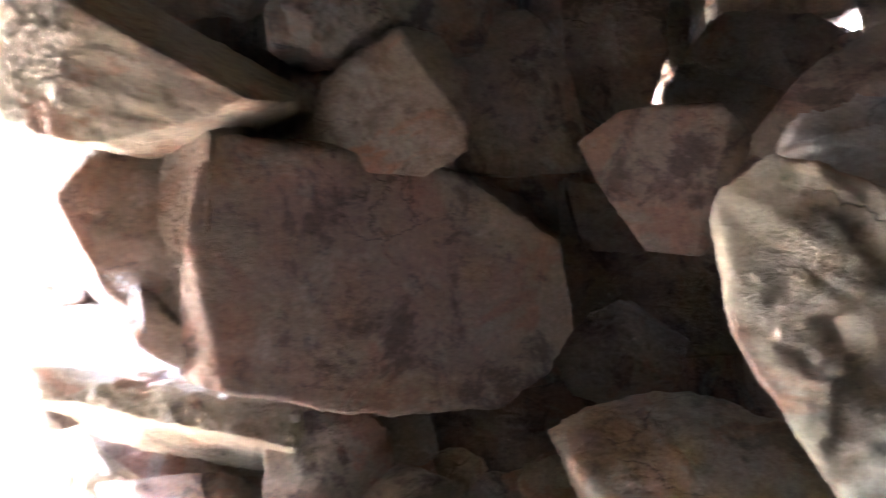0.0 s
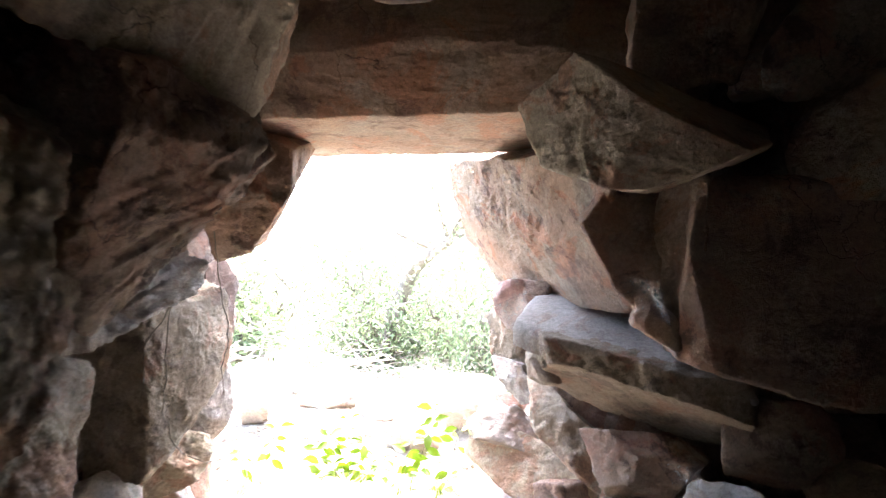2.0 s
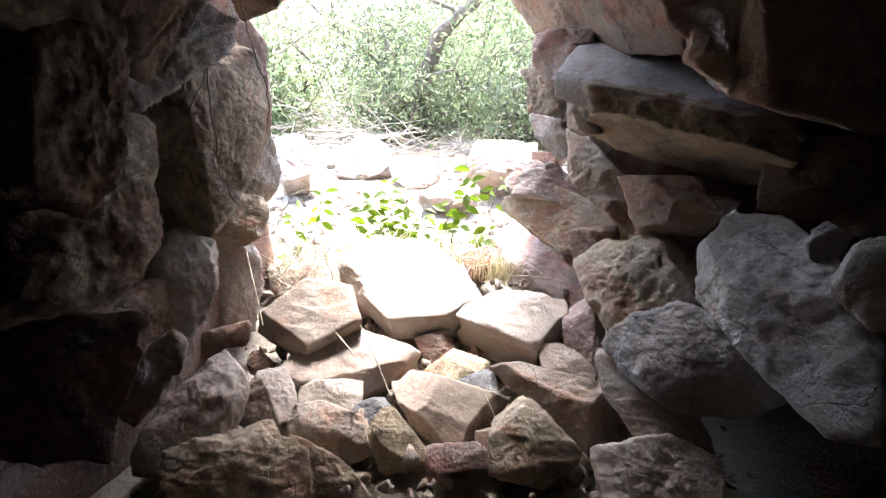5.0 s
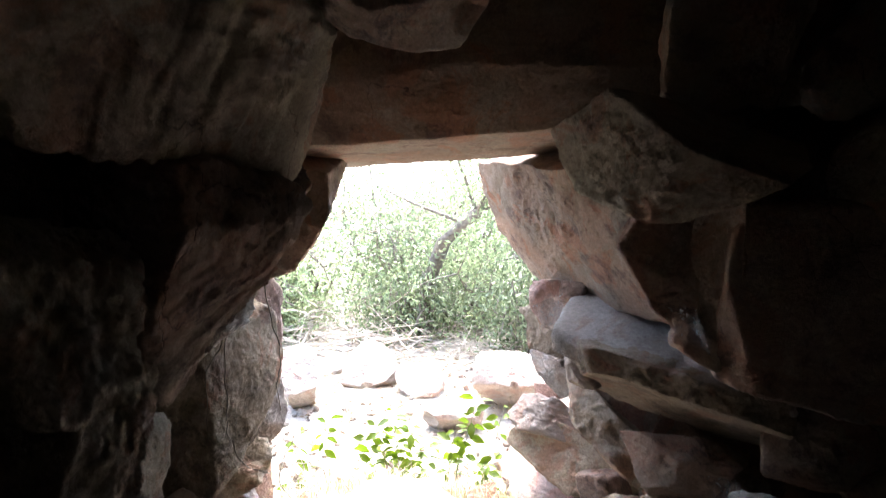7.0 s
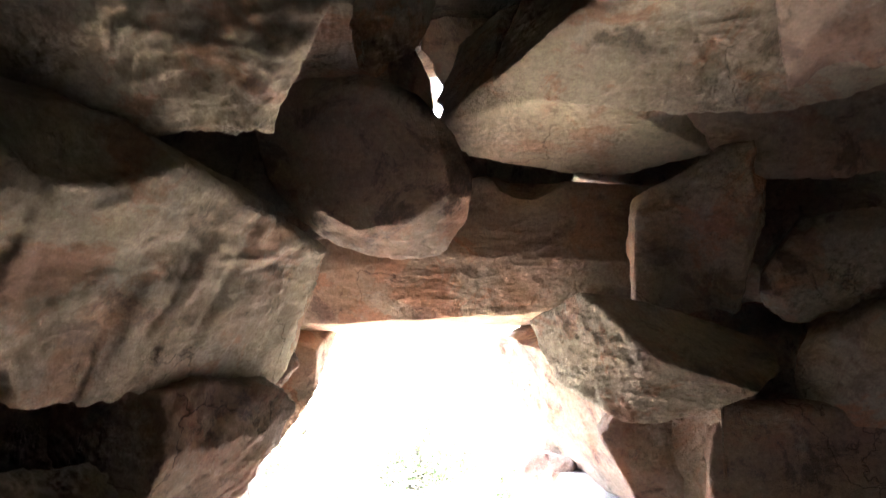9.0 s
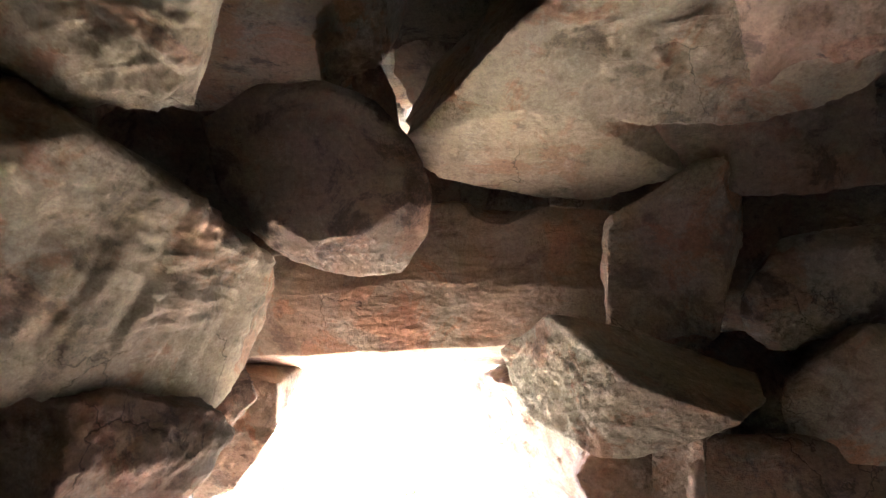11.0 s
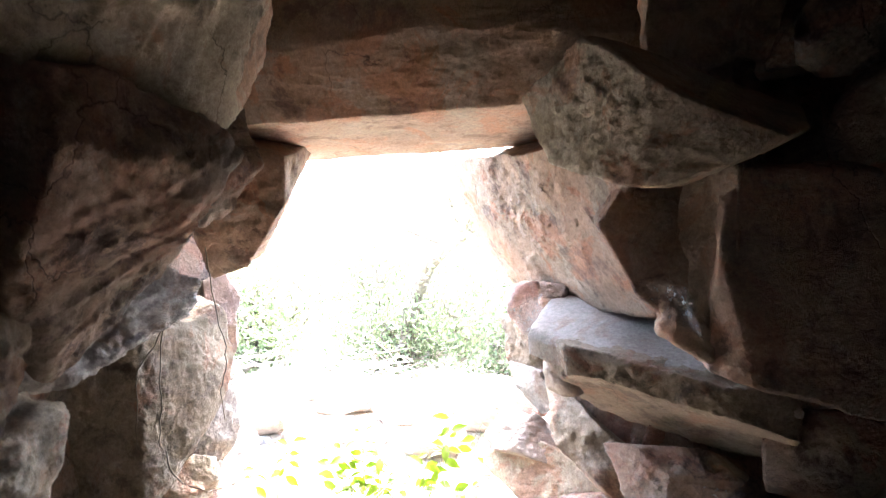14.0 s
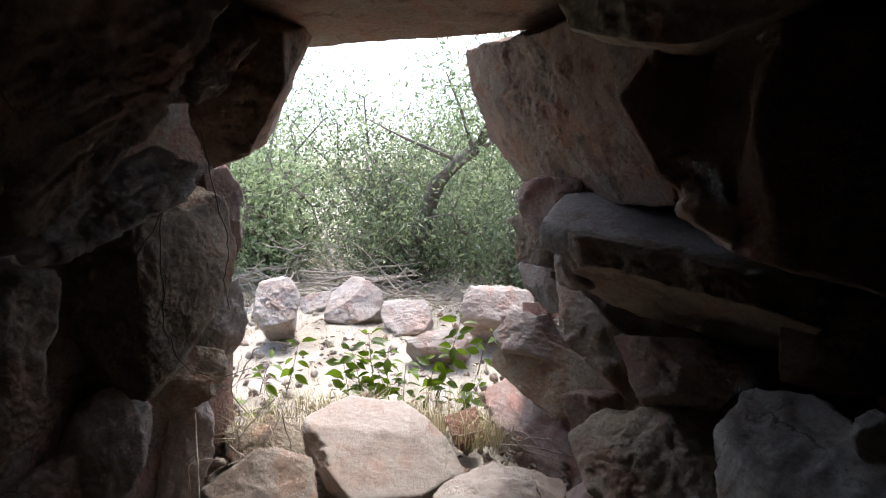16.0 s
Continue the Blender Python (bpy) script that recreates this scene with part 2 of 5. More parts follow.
    age = (w / total[:, None]) @ np.array([p[2] for p in planes])
    for _ in range((3 if flat else 5) if chips is None else chips):  # shells knocked off the edges
        a = c[rng.randint(len(c))]
        at = np.array([a[0], rng.uniform(-0.02, 0.06), a[1]])
        way = at - mid
        way /= np.linalg.norm(way)
        size_ = girth * rng.uniform(0.12, 0.38)
        r, age = bite(mid, d, r, age, at + way * size_ * rng.uniform(0.8, 0.95), size_ * rng.uniform(0.7, 1.3, 3), rng.uniform(0.0, 0.5))
    for x, y, z, rx, ry, rz, *rest in scoops:
        r, age = bite(mid, d, r, age, (x, y, z), (rx, ry, rz), rest[0] if rest else 0.4)
    p = mid + d * r[:, None]
    s = seed * 3.7
    scale = min(1.0, girth / 0.22) * rough
    coarse = 1.25 - 1.0 * age
    warp = np.stack([fbm(p * 5 + s + k * 9, 3) for k in range(3)], 1) * 0.010 * min(scale, 1.0)
    lean = np.array([rng.normal() * 0.25, rng.normal() * 0.25, 1.0])
    layer = (p @ lean) * rng.uniform(26, 42) + fbm(p * 5 + s + 31, 2) * 1.1
    terrace = (layer % 1.0) ** 2 * (0.5 + 0.5 * value_noise(np.stack([np.floor(layer) * 3.1 + s, p[:, 0] * 4, p[:, 1] * 4], 1)))
    crag = fbm(p * 33 + s + 3, 4, 0.62)
    ridge = 1 - 2 * np.abs(fbm(p * 9 + s + 5, 3))
    pock = np.minimum(fbm(p * 17 + s + 41, 4, 0.6), 0.0)
    lift = fbm(p * 4 + s, 2) * 0.005 + (ridge * 0.0045 + terrace * 0.004) * (0.35 + 0.65 * coarse) + (fbm(p * 46 + s, 4, 0.65) * 0.003 + crag * 0.0055 + pock * 0.002) * coarse
    if grooves:
        ang = radians(grooves[0])
        u = p[:, 0] * math.cos(ang) + p[:, 2] * math.sin(ang)
        g_ = -p[:, 0] * math.sin(ang) + p[:, 2] * math.cos(ang)
        g = np.stack([u * 3 + s, g_ * 38 + 0.8 * fbm(p * 4 + s, 2), p[:, 1] * 3], 1)
        lift += (np.minimum(fbm(g, 3), 0.15) - 0.05) * grooves[1]
    if sharp:
        lift *= 0.8
        warp *= 0.5
    return p + warp + d * (lift * scale)[:, None], f, np.clip(age + 0.25 * fbm(p * 7 + s + 77, 3), 0, 1)


def part(name, me, parent, m, label=""):
    ob = new(name, me)
    ob.parent = parent
    ob.matrix_basis = m
    return tagged(ob, label)


def stone(parent, at, yaw, tilt, face, depth, mat, seed, label="", **form):
    v, f, age = stone_form(face, depth, seed, **form)
    return part("stone", mesh_of("stone", v, f, ROCK[mat], 0, age), parent, pose(*at, tilt, 0, yaw), label)


ROCK_LABEL = {"tan": "tan", "orange": "orange", "ochre": "ochre yellow", "brown": "dark brown", "grey": "grey weathered", "pale": "pale buff",
              "pink": "pinkish", "red": "dark red", "slate": "dark grey", "pitted": "pitted brown", "buff": "buff"}


def loose_rock(at, yaw, tilt, face, depth, mat, seed, where="in the rubble on the floor", group="rubble on the floor", **form):
    v, f, age = stone_form(face, depth, seed, **{"level": 6, **form})
    ob = new("rock", mesh_of("rock", v, f, ROCK[mat], 0, age))
    ob.matrix_basis = pose(*at, tilt, 0, yaw)
    kind = "angular" if form.get("sharp") else "rough"
    return tagged(ob, f"{kind} {ROCK_LABEL[mat]} sandstone rock {where}", "rock", group)


def rough_box(name, lo, hi, step, bulge, mat, seed):
    """A thick wall of packed stone between two corners, its skin heaved."""
    lo, hi = np.array(lo, float), np.array(hi, float)
    bm = bmesh.new()
    n = np.maximum(np.round((hi - lo) / step).astype(int), 1)
    index = {}

    def vert(i):
        if i not in index:
            index[i] = bm.verts.new(lo + (hi - lo) * np.array(i) / n)
        return index[i]

    for ax in range(3):
        a, b = [k for k in range(3) if k != ax]
        for end in (0, n[ax]):
            for i in range(n[a]):
                for j in range(n[b]):
                    q = []
                    for di, dj in ((0, 0), (1, 0), (1, 1), (0, 1)):
                        k = [0, 0, 0]
                        k[ax], k[a], k[b] = int(end), i + di, j + dj
                        q.append(vert(tuple(k)))
                    bm.faces.new(q)
    bmesh.ops.recalc_face_normals(bm, faces=bm.faces)
    co = np.array([v.co[:] for v in bm.verts])
    move = np.stack([fbm(co * 2.6 + seed + 11 * k, 3) for k in range(3)], 1) * bulge
    for v, w in zip(bm.verts, move):
        v.co += Vector(w)
    me = bpy.data.meshes.new(name)
    bm.to_mesh(me)
    bm.free()
    me.polygons.foreach_set("use_smooth", [True] * len(me.polygons))
    me.materials.append(mat)
    return me


# ---- structure ----
def backing(name, lo, hi, seed, label, mat="brown"):
    ob = new(name, rough_box(name, lo, hi, 0.08, 0.05, ROCK[mat], seed))
    return tagged(ob, label, "wall", kind="structure")


wall_left = backing("wall_left", (-1.75, -3.1, -0.5), (-1.24, 2.05, 2.5), 1, "left wall of stacked rough sandstone blocks")
wall_right = backing("wall_right", (0.32, 1.72, -0.5), (1.4, 2.4, 2.45), 2, "right door jamb wall of stacked sandstone blocks")
wall_far = backing("wall_far", (2.35, -3.1, -0.5), (2.5, 1.22, 2.45), 3, "far end wall of dark stacked sandstone blocks")
for k, (lo, hi) in enumerate((((2.35, 1.2, -0.5), (2.5, 1.40, 1.89)), ((2.35, 1.2, 1.98), (2.5, 1.40, 2.45)), ((2.35, 1.38, -0.5), (2.5, 2.0, 2.45)))):
    backing("wall_far", lo, hi, 20 + k, "far end wall of dark stacked sandstone blocks")
for k, (lo, hi) in enumerate((((1.38, 1.72, -0.5), (2.37, 1.95, 1.74)), ((1.38, 1.72, 1.72), (1.89, 1.95, 2.45)), ((1.87, 1.72, 1.92), (2.17, 1.95, 2.45)),
                              ((2.08, 1.72, 1.72), (2.40, 1.95, 2.09)), ((2.32, 1.72, 2.07), (2.42, 1.95, 2.45)), ((2.15, 1.72, 2.22), (2.34, 1.95, 2.45)))):
    backing("wall_side", lo, hi, 30 + k, "stacked sandstone side wall with chinks of daylight")
wall_front = backing("wall_front", (-1.7, 1.62, 1.8), (-0.39, 1.92, 2.5), 4, "stones over the doorway of a dry stone hut")
wall_over = backing("wall_over", (-0.26, 1.64, 2.03), (0.35, 1.92, 2.5), 7, "stones over the doorway lintel")
# Unseen wall added to close the hut, set far back to weaken bounced light.
wall_back = backing("wall_back", (-1.75, -3.4, -0.5), (2.8, -3.0, 2.5), 5, "unseen back wall of brown sandstone, added to close the hut")

# ---- wall stones ----
stone(wall_right, (-0.05, 1.98, 1.24), -70, 34, [(-0.66, -0.1), (-0.53, -0.27), (-0.03, -0.32), (0.53, -0.33), (0.73, 0.07), (0.47, 0.17), (0.06, 0.26), (-0.31, 0.31), (-0.52, 0.07)], 0.4, "orange", 1, slant=12, level=7, rough=0.95, flat=1, old=0.3, chips=3)
stone(wall_right, (0.27, 1.335, 1.12), -19, 1, [(-0.123, 0.105), (-0.021, -0.071), (0.064, -0.145), (0.11, -0.18), (0.075, 0.192), (-0.059, 0.206)], 0.25, "brown", 2, rough=0.5, old=0.9, flat=1, chips=0, level=6)
stone(wall_right, (0.31, 1.3, 0.97), -37, -6, [(-0.11, 0.11), (-0.05, 0.01), (0.03, -0.07), (0.08, -0.07), (0.07, -0.01)], 0.12, "orange", 3)
stone(wall_right, (0.376, 1.268, 1.09), -52, 9, [(-0.084, -0.114), (-0.025, -0.165), (0.023, -0.192), (0.051, -0.179), (0.072, 0.019), (0.075, 0.126), (0.074, 0.234), (-0.044, 0.206), (-0.073, 0.013)], 0.12, "pitted", 4, rough=1.6, flat=1, old=0.0, chips=0, level=6, slant=4)
stone(wall_right, (0.76, 1.203, 1.08), -1, 1, [(-0.381, -0.2), (-0.232, -0.245), (-0.102, -0.266), (0.071, -0.284), (0.218, -0.282), (0.336, -0.218), (0.404, -0.107), (0.369, 0.089), (0.327, 0.153), (0.233, 0.179), (-0.002, 0.208), (-0.215, 0.222), (-0.352, 0.222)], 0.42, "brown", 5, rough=0.7, slant=4, level=7, old=0.6, chips=1, flat=1)
# Ages mix patina with painted shade: dark upward face, paler breaks towards the door.
stone(wall_right, (0.21, 1.14, 1.43), -25, -5, [(-0.295, 0.085), (-0.24, -0.064), (-0.113, -0.119), (-0.001, -0.152), (0.043, -0.153), (0.152, -0.12), (0.255, -0.074), (0.317, 0.006), (0.317, 0.072), (0.157, 0.11), (-0.037, 0.111), (-0.19, 0.099)], 0.4, "tan", 6, rough=0.7, level=7, old=1.0, flat=1, chips=0, front=0.3, cuts=[(-0.484, -0.806, -0.342, 0.06, 0.0), (0.597, -0.4, 0.695, 0.081, 1.0), (0.301, -0.582, -0.756, 0.113, 0.15)])
stone(wall_right, (0.33, 1.47, 0.72), -33, 8, [(-0.422, 0.073), (-0.355, -0.008), (-0.156, -0.127), (0.022, -0.178), (0.178, -0.154), (0.251, -0.091), (0.276, -0.003), (0.279, 0.077), (-0.381, 0.166)], 0.5, "tan", 7, slant=2, rough=1.15, level=7, flat=1, old=0.05, chips=1, folds=[(-0.269, 0.14, -0.242, -0.018, 45, 0.1), (0.176, -0.128, 0.153, 0.037, 25, 0.0), (-0.26, 0.083, 0.269, 0.034, 50, 0.9)])
stone(wall_right, (0.07, 1.72, 0.8), -37, -6, [(-0.1, 0.08), (-0.07, -0.03), (-0.01, -0.08), (0.07, -0.07), (0.09, 0.04)], 0.3, "buff", 9, rough=0.8)
stone(wall_right, (0.32, 1.62, 0.88), -17, -68, [(-0.34, 0.01), (-0.21, -0.06), (-0.0, -0.15), (0.33, -0.19), (0.01, 0.35), (-0.33, 0.28)], 0.055, "grey", 10, rough=0.35, level=7, flat=1, slant=0, old=0.6, chips=1)
stone(wall_right, (-0.02, 2.01, 0.95), -37, -0, [(-0.09, 0.08), (-0.07, -0.03), (0.0, -0.11), (0.06, -0.06), (0.07, 0.04), (0.03, 0.09)], 0.25, "pink", 11)
stone(wall_right, (0.05, 1.98, 0.98), -37, -0, [(-0.07, 0.06), (-0.05, -0.01), (-0.01, -0.06), (0.06, -0.03), (0.07, 0.05)], 0.2, "brown", 12, grooves=(10, 0.03))
stone(wall_right, (-0.07, 2.15, 0.78), -45, -0, [(-0.12, 0.1), (-0.09, 0.02), (-0.03, -0.08), (0.07, -0.15), (0.12, -0.08), (0.08, 0.03), (-0.03, 0.15)], 0.3, "tan", 13)
stone(wall_right, (0.0, 2.08, 0.64), -37, -0, [(-0.14, 0.08), (-0.06, -0.04), (0.03, -0.07), (0.12, -0.03), (0.05, 0.06)], 0.3, "grey", 14)
stone(wall_right, (-0.02, 2.26, 0.53), -32, -6, [(-0.07, 0.02), (-0.04, -0.04), (0.06, -0.02), (0.05, 0.03)], 0.15, "red", 15)
stone(wall_right, (0.17, 1.76, 0.54), -37, -11, [(-0.2, 0.16), (-0.15, 0.02), (-0.0, -0.07), (0.16, -0.14), (0.2, -0.11), (0.11, 0.01), (-0.12, 0.14)], 0.35, "tan", 16, rough=1.0)
stone(wall_right, (0.36, 1.51, 0.54), -30, -6, [(-0.19, 0.05), (-0.1, -0.1), (0.07, -0.07), (0.15, 0.03), (0.07, 0.08)], 0.3, "brown", 17)
stone(wall_right, (0.06, 2.03, 0.33), -32, -18, [(-0.32, -0.01), (0.06, -0.14), (0.28, -0.03), (0.32, 0.03), (-0.13, 0.13), (-0.29, 0.09)], 0.4, "ochre", 18, sharp=1)
stone(wall_right, (-0.04, 2.15, 0.46), -30, -37, [(-0.17, -0.02), (-0.12, -0.07), (0.3, -0.06), (0.1, 0.06), (-0.02, 0.09), (-0.12, 0.06)], 0.3, "pale", 19)
stone(wall_right, (-0.02, 2.17, 0.06), -36, -30, [(-0.34, 0.11), (-0.24, -0.0), (-0.02, -0.12), (0.32, -0.17), (0.25, 0.0), (0.09, 0.11), (-0.25, 0.19)], 0.4, "pink", 20)
stone(wall_right, (0.24, 1.49, 0.31), -49, -40, [(-0.24, -0.01), (-0.04, -0.16), (0.04, -0.18), (0.25, 0.01), (0.19, 0.09), (0.09, 0.15), (-0.1, 0.14), (-0.2, 0.07)], 0.4, "ochre", 21, rough=1.2, level=6)
stone(wall_right, (0.5, 1.04, 0.45), -47, -35, [(-0.27, 0.11), (-0.2, -0.05), (0.18, -0.22), (0.24, -0.19), (0.23, -0.07), (-0.02, 0.16), (-0.11, 0.2), (-0.22, 0.17)], 0.4, "grey", 22, rough=0.9, level=6, flat=1, old=0.4)
stone(wall_right, (0.36, 1.19, 0.22), -30, -37, [(-0.23, -0.04), (-0.12, -0.1), (0.01, -0.14), (0.16, -0.1), (0.25, -0.01), (0.16, 0.05), (0.02, 0.14), (-0.07, 0.14), (-0.17, 0.06)], 0.35, "grey", 23, rough=1.1)
stone(wall_right, (0.27, 1.18, 0.06), -27, -46, [(-0.17, 0.11), (-0.11, 0.01), (0.04, -0.12), (0.2, -0.09), (0.12, 0.03)], 0.3, "buff", 24)
stone(wall_right, (0.57, 1.07, 0.58), -32, -12, [(-0.04, 0.01), (-0.01, -0.05), (0.02, -0.03), (0.03, 0.02), (-0.01, 0.04)], 0.15, "grey", 25)
stone(wall_right, (0.5, 0.77, 0.61), -41, -18, [(-0.06, -0.01), (-0.02, -0.05), (0.02, -0.07), (0.06, -0.05), (0.05, 0.02), (0.01, 0.07), (-0.02, 0.06), (-0.05, 0.04)], 0.25, "grey", 26)
stone(wall_right, (0.26, 1.98, 0.98), -30, -0, [(-0.27, 0.09), (-0.21, -0.06), (0.29, -0.09), (0.19, 0.06)], 0.4, "brown", 108)
stone(wall_right, (0.33, 1.72, 0.56), -30, -0, [(-0.25, 0.14), (-0.16, 0.01), (0.05, -0.14), (0.21, -0.05), (0.15, 0.05)], 0.3, "brown", 109)
stone(wall_right, (0.39, 1.57, 0.4), -30, -0, [(-0.14, -0.04), (0.06, -0.1), (0.11, -0.01), (0.09, 0.13), (-0.12, 0.03)], 0.3, "brown", 110)
stone(wall_right, (0.15, 1.84, 0.24), -30, -0, [(-0.1, 0.07), (-0.04, -0.1), (0.1, -0.06), (0.04, 0.1)], 0.3, "brown", 111)
stone(wall_right, (0.39, 1.36, 1.31), -24, -0, [(-0.28, 0.09), (-0.2, -0.1), (0.02, -0.11), (0.23, -0.04), (0.23, 0.15)], 0.3, "brown", 112)
stone(wall_far, (0.75, 1.14, 1.4), -18, 3, [(-0.159, -0.031), (-0.141, -0.085), (-0.06, -0.124), (0.053, -0.134), (0.122, -0.085), (0.133, 0.031), (0.119, 0.086), (0.069, 0.129), (-0.018, 0.128), (-0.115, 0.095)], 0.3, "orange", 27, rough=0.6, flat=1, old=1.0, level=6, chips=1, folds=[(-0.056, 0.07, 0.01, -0.095, 22, 0.0), (-0.072, -0.024, 0.059, -0.07, 20, 0.1)])
stone(wall_far, (1.09, 1.23, 1.5), -24, -0, [(-0.16, -0.17), (-0.02, -0.19), (0.14, -0.18), (0.14, -0.1), (0.1, 0.05), (0.06, 0.15), (-0.02, 0.2), (-0.1, 0.16), (-0.14, 0.08)], 0.3, "brown", 28, rough=0.5, old=0.9, chips=1)
stone(wall_far, (1.36, 1.23, 1.61), -30, -0, [(-0.13, 0.2), (-0.12, 0.02), (-0.09, -0.1), (-0.01, -0.16), (0.06, -0.15), (0.11, 0.06), (0.11, 0.18)], 0.3, "brown", 29, rough=0.5, old=0.8, chips=1)
stone(wall_far, (1.23, 0.92, 1.24), -39, 6, [(-0.17, 0.08), (-0.11, -0.03), (-0.05, -0.12), (0.03, -0.13), (0.08, -0.07), (0.12, -0.02), (0.12, 0.05), (0.07, 0.12), (-0.1, 0.12)], 0.3, "brown", 30, rough=0.4, sharp=1, old=0.9, flat=1, chips=0)
stone(wall_far, (1.03, 0.53, 1.01), -47, -6, [(-0.09, 0.1), (-0.07, -0.03), (-0.03, -0.11), (0.04, -0.21), (0.12, -0.23), (0.13, 0.08), (-0.03, 0.16), (-0.08, 0.13)], 0.4, "tan", 31, rough=0.8, old=0.5, level=6, flat=1, chips=0)
stone(wall_far, (1.13, 0.53, 1.18), -52, -49, [(-0.09, -0.0), (-0.04, -0.09), (-0.01, -0.13), (0.05, -0.16), (0.11, 0.13), (0.03, 0.13), (-0.05, 0.12)], 0.25, "grey", 32, rough=0.9, level=6, flat=1, grooves=(15, 0.03))
stone(wall_far, (1.39, 0.72, 1.33), -50, -9, [(-0.14, -0.03), (-0.13, -0.1), (-0.08, -0.1), (0.15, -0.07), (0.18, 0.16), (0.06, 0.13), (-0.07, 0.04)], 0.3, "brown", 33, rough=0.8)
stone(wall_far, (1.76, 1.28, 1.59), -45, -6, [(-0.17, -0.03), (-0.01, -0.1), (0.06, -0.1), (0.16, -0.03), (0.16, 0.03), (-0.05, 0.14), (-0.15, 0.09)], 0.3, "orange", 34)
stone(wall_far, (1.75, 1.12, 1.67), -45, 11, [(-0.18, 0.01), (-0.08, -0.06), (0.05, -0.1), (0.14, -0.04), (0.15, 0.02), (0.05, 0.08), (-0.13, 0.09)], 0.3, "brown", 35)
stone(wall_far, (1.66, 1.3, 1.81), -45, 11, [(-0.05, 0.1), (-0.04, -0.14), (0.0, -0.08), (0.04, 0.02), (0.04, 0.09)], 0.3, "brown", 36)
stone(wall_far, (1.79, 1.11, 1.8), -45, 17, [(-0.15, 0.1), (-0.13, -0.02), (0.06, -0.06), (0.14, -0.06), (0.12, 0.05)], 0.3, "orange", 37)
stone(wall_far, (1.59, 1.38, 1.08), -37, -0, [(-0.27, 0.29), (-0.22, -0.19), (0.03, -0.25), (0.23, -0.22), (0.23, 0.05), (-0.06, 0.25)], 0.3, "brown", 38)
stone(wall_far, (1.36, 1.26, 1.21), -30, -0, [(-0.11, 0.09), (-0.07, -0.06), (0.08, -0.07), (0.09, -0.02), (0.01, 0.06)], 0.3, "brown", 39)
stone(wall_far, (1.39, 1.3, 0.86), -32, -12, [(-0.14, -0.01), (-0.1, -0.09), (-0.03, -0.11), (0.12, -0.08), (0.16, 0.05), (0.05, 0.14), (-0.06, 0.1)], 0.3, "brown", 40)
stone(wall_far, (1.28, 0.98, 0.7), -30, -45, [(-0.24, 0.07), (-0.17, -0.08), (-0.11, -0.16), (0.16, -0.14), (0.29, -0.06), (0.2, 0.08), (0.02, 0.15), (-0.16, 0.13)], 0.4, "tan", 41, old=0.3, flat=1, chips=1)
stone(wall_far, (0.69, 1.37, 0.65), -18, -6, [(-0.15, 0.1), (-0.14, -0.09), (-0.04, -0.1), (0.06, -0.06), (0.11, -0.01), (0.11, 0.05), (0.05, 0.11)], 0.3, "brown", 42, rough=0.6)
stone(wall_far, (0.88, 1.44, 0.67), -18, -12, [(-0.08, 0.05), (-0.05, -0.03), (0.02, -0.05), (0.06, -0.02), (0.04, 0.05)], 0.2, "brown", 43)
stone(wall_far, (0.82, 1.31, 0.59), -21, -30, [(-0.11, -0.01), (-0.09, -0.06), (0.11, -0.06), (0.1, 0.02), (0.03, 0.05), (-0.04, 0.06)], 0.25, "tan", 44)
stone(wall_far, (0.99, 1.41, 0.6), -21, -25, [(-0.05, 0.04), (-0.03, -0.03), (0.0, -0.06), (0.06, -0.0), (0.02, 0.05)], 0.15, "ochre", 45)
stone(wall_far, (1.2, 1.52, 0.66), -27, -19, [(-0.24, 0.03), (-0.21, -0.08), (-0.01, -0.11), (0.12, -0.04), (0.22, 0.06), (0.17, 0.11)], 0.3, "brown", 46)
stone(wall_far, (1.14, 1.21, 0.61), -27, -46, [(-0.08, 0.03), (-0.06, -0.04), (0.03, -0.05), (0.08, 0.01), (0.03, 0.06)], 0.2, "tan", 47)
stone(wall_far, (0.71, 1.15, 1.59), -13, 21, [(-0.17, 0.01), (-0.16, -0.06), (-0.12, -0.09), (-0.03, -0.09), (0.15, -0.05), (0.18, 0.04), (0.14, 0.16), (-0.08, 0.14)], 0.35, "brown", 48)
stone(wall_far, (1.32, 0.83, 1.2), -39, -0, [(-0.05, -0.06), (-0.01, -0.08), (0.07, 0.01), (0.04, 0.11), (-0.05, 0.01)], 0.25, "brown", 113)
stone(wall_far, (2.42, 1.54, 2.2), -45, 6, [(-0.19, 0.14), (-0.18, -0.1), (0.17, -0.1), (0.2, 0.06)], 0.3, "brown", 121)
stone(wall_far, (2.17, 1.71, 1.81), -45, 6, [(-0.13, -0.15), (-0.02, -0.22), (0.14, -0.01), (0.11, 0.2), (-0.11, 0.17)], 0.3, "orange", 122)
stone(wall_far, (2.22, 1.4, 1.8), -49, 6, [(-0.2, 0.2), (-0.19, -0.14), (-0.0, -0.17), (0.26, 0.01), (0.13, 0.1)], 0.3, "brown", 123)
stone(wall_far, (2.18, 0.99, 1.81), -66, 6, [(-0.13, 0.14), (-0.12, -0.04), (0.12, -0.13), (0.13, 0.04)], 0.3, "brown", 124)
stone(wall_far, (1.78, 1.56, 1.8), -45, 6, [(-0.03, 0.07), (-0.02, -0.07), (0.02, -0.06), (0.02, 0.06)], 0.2, "brown", 127)
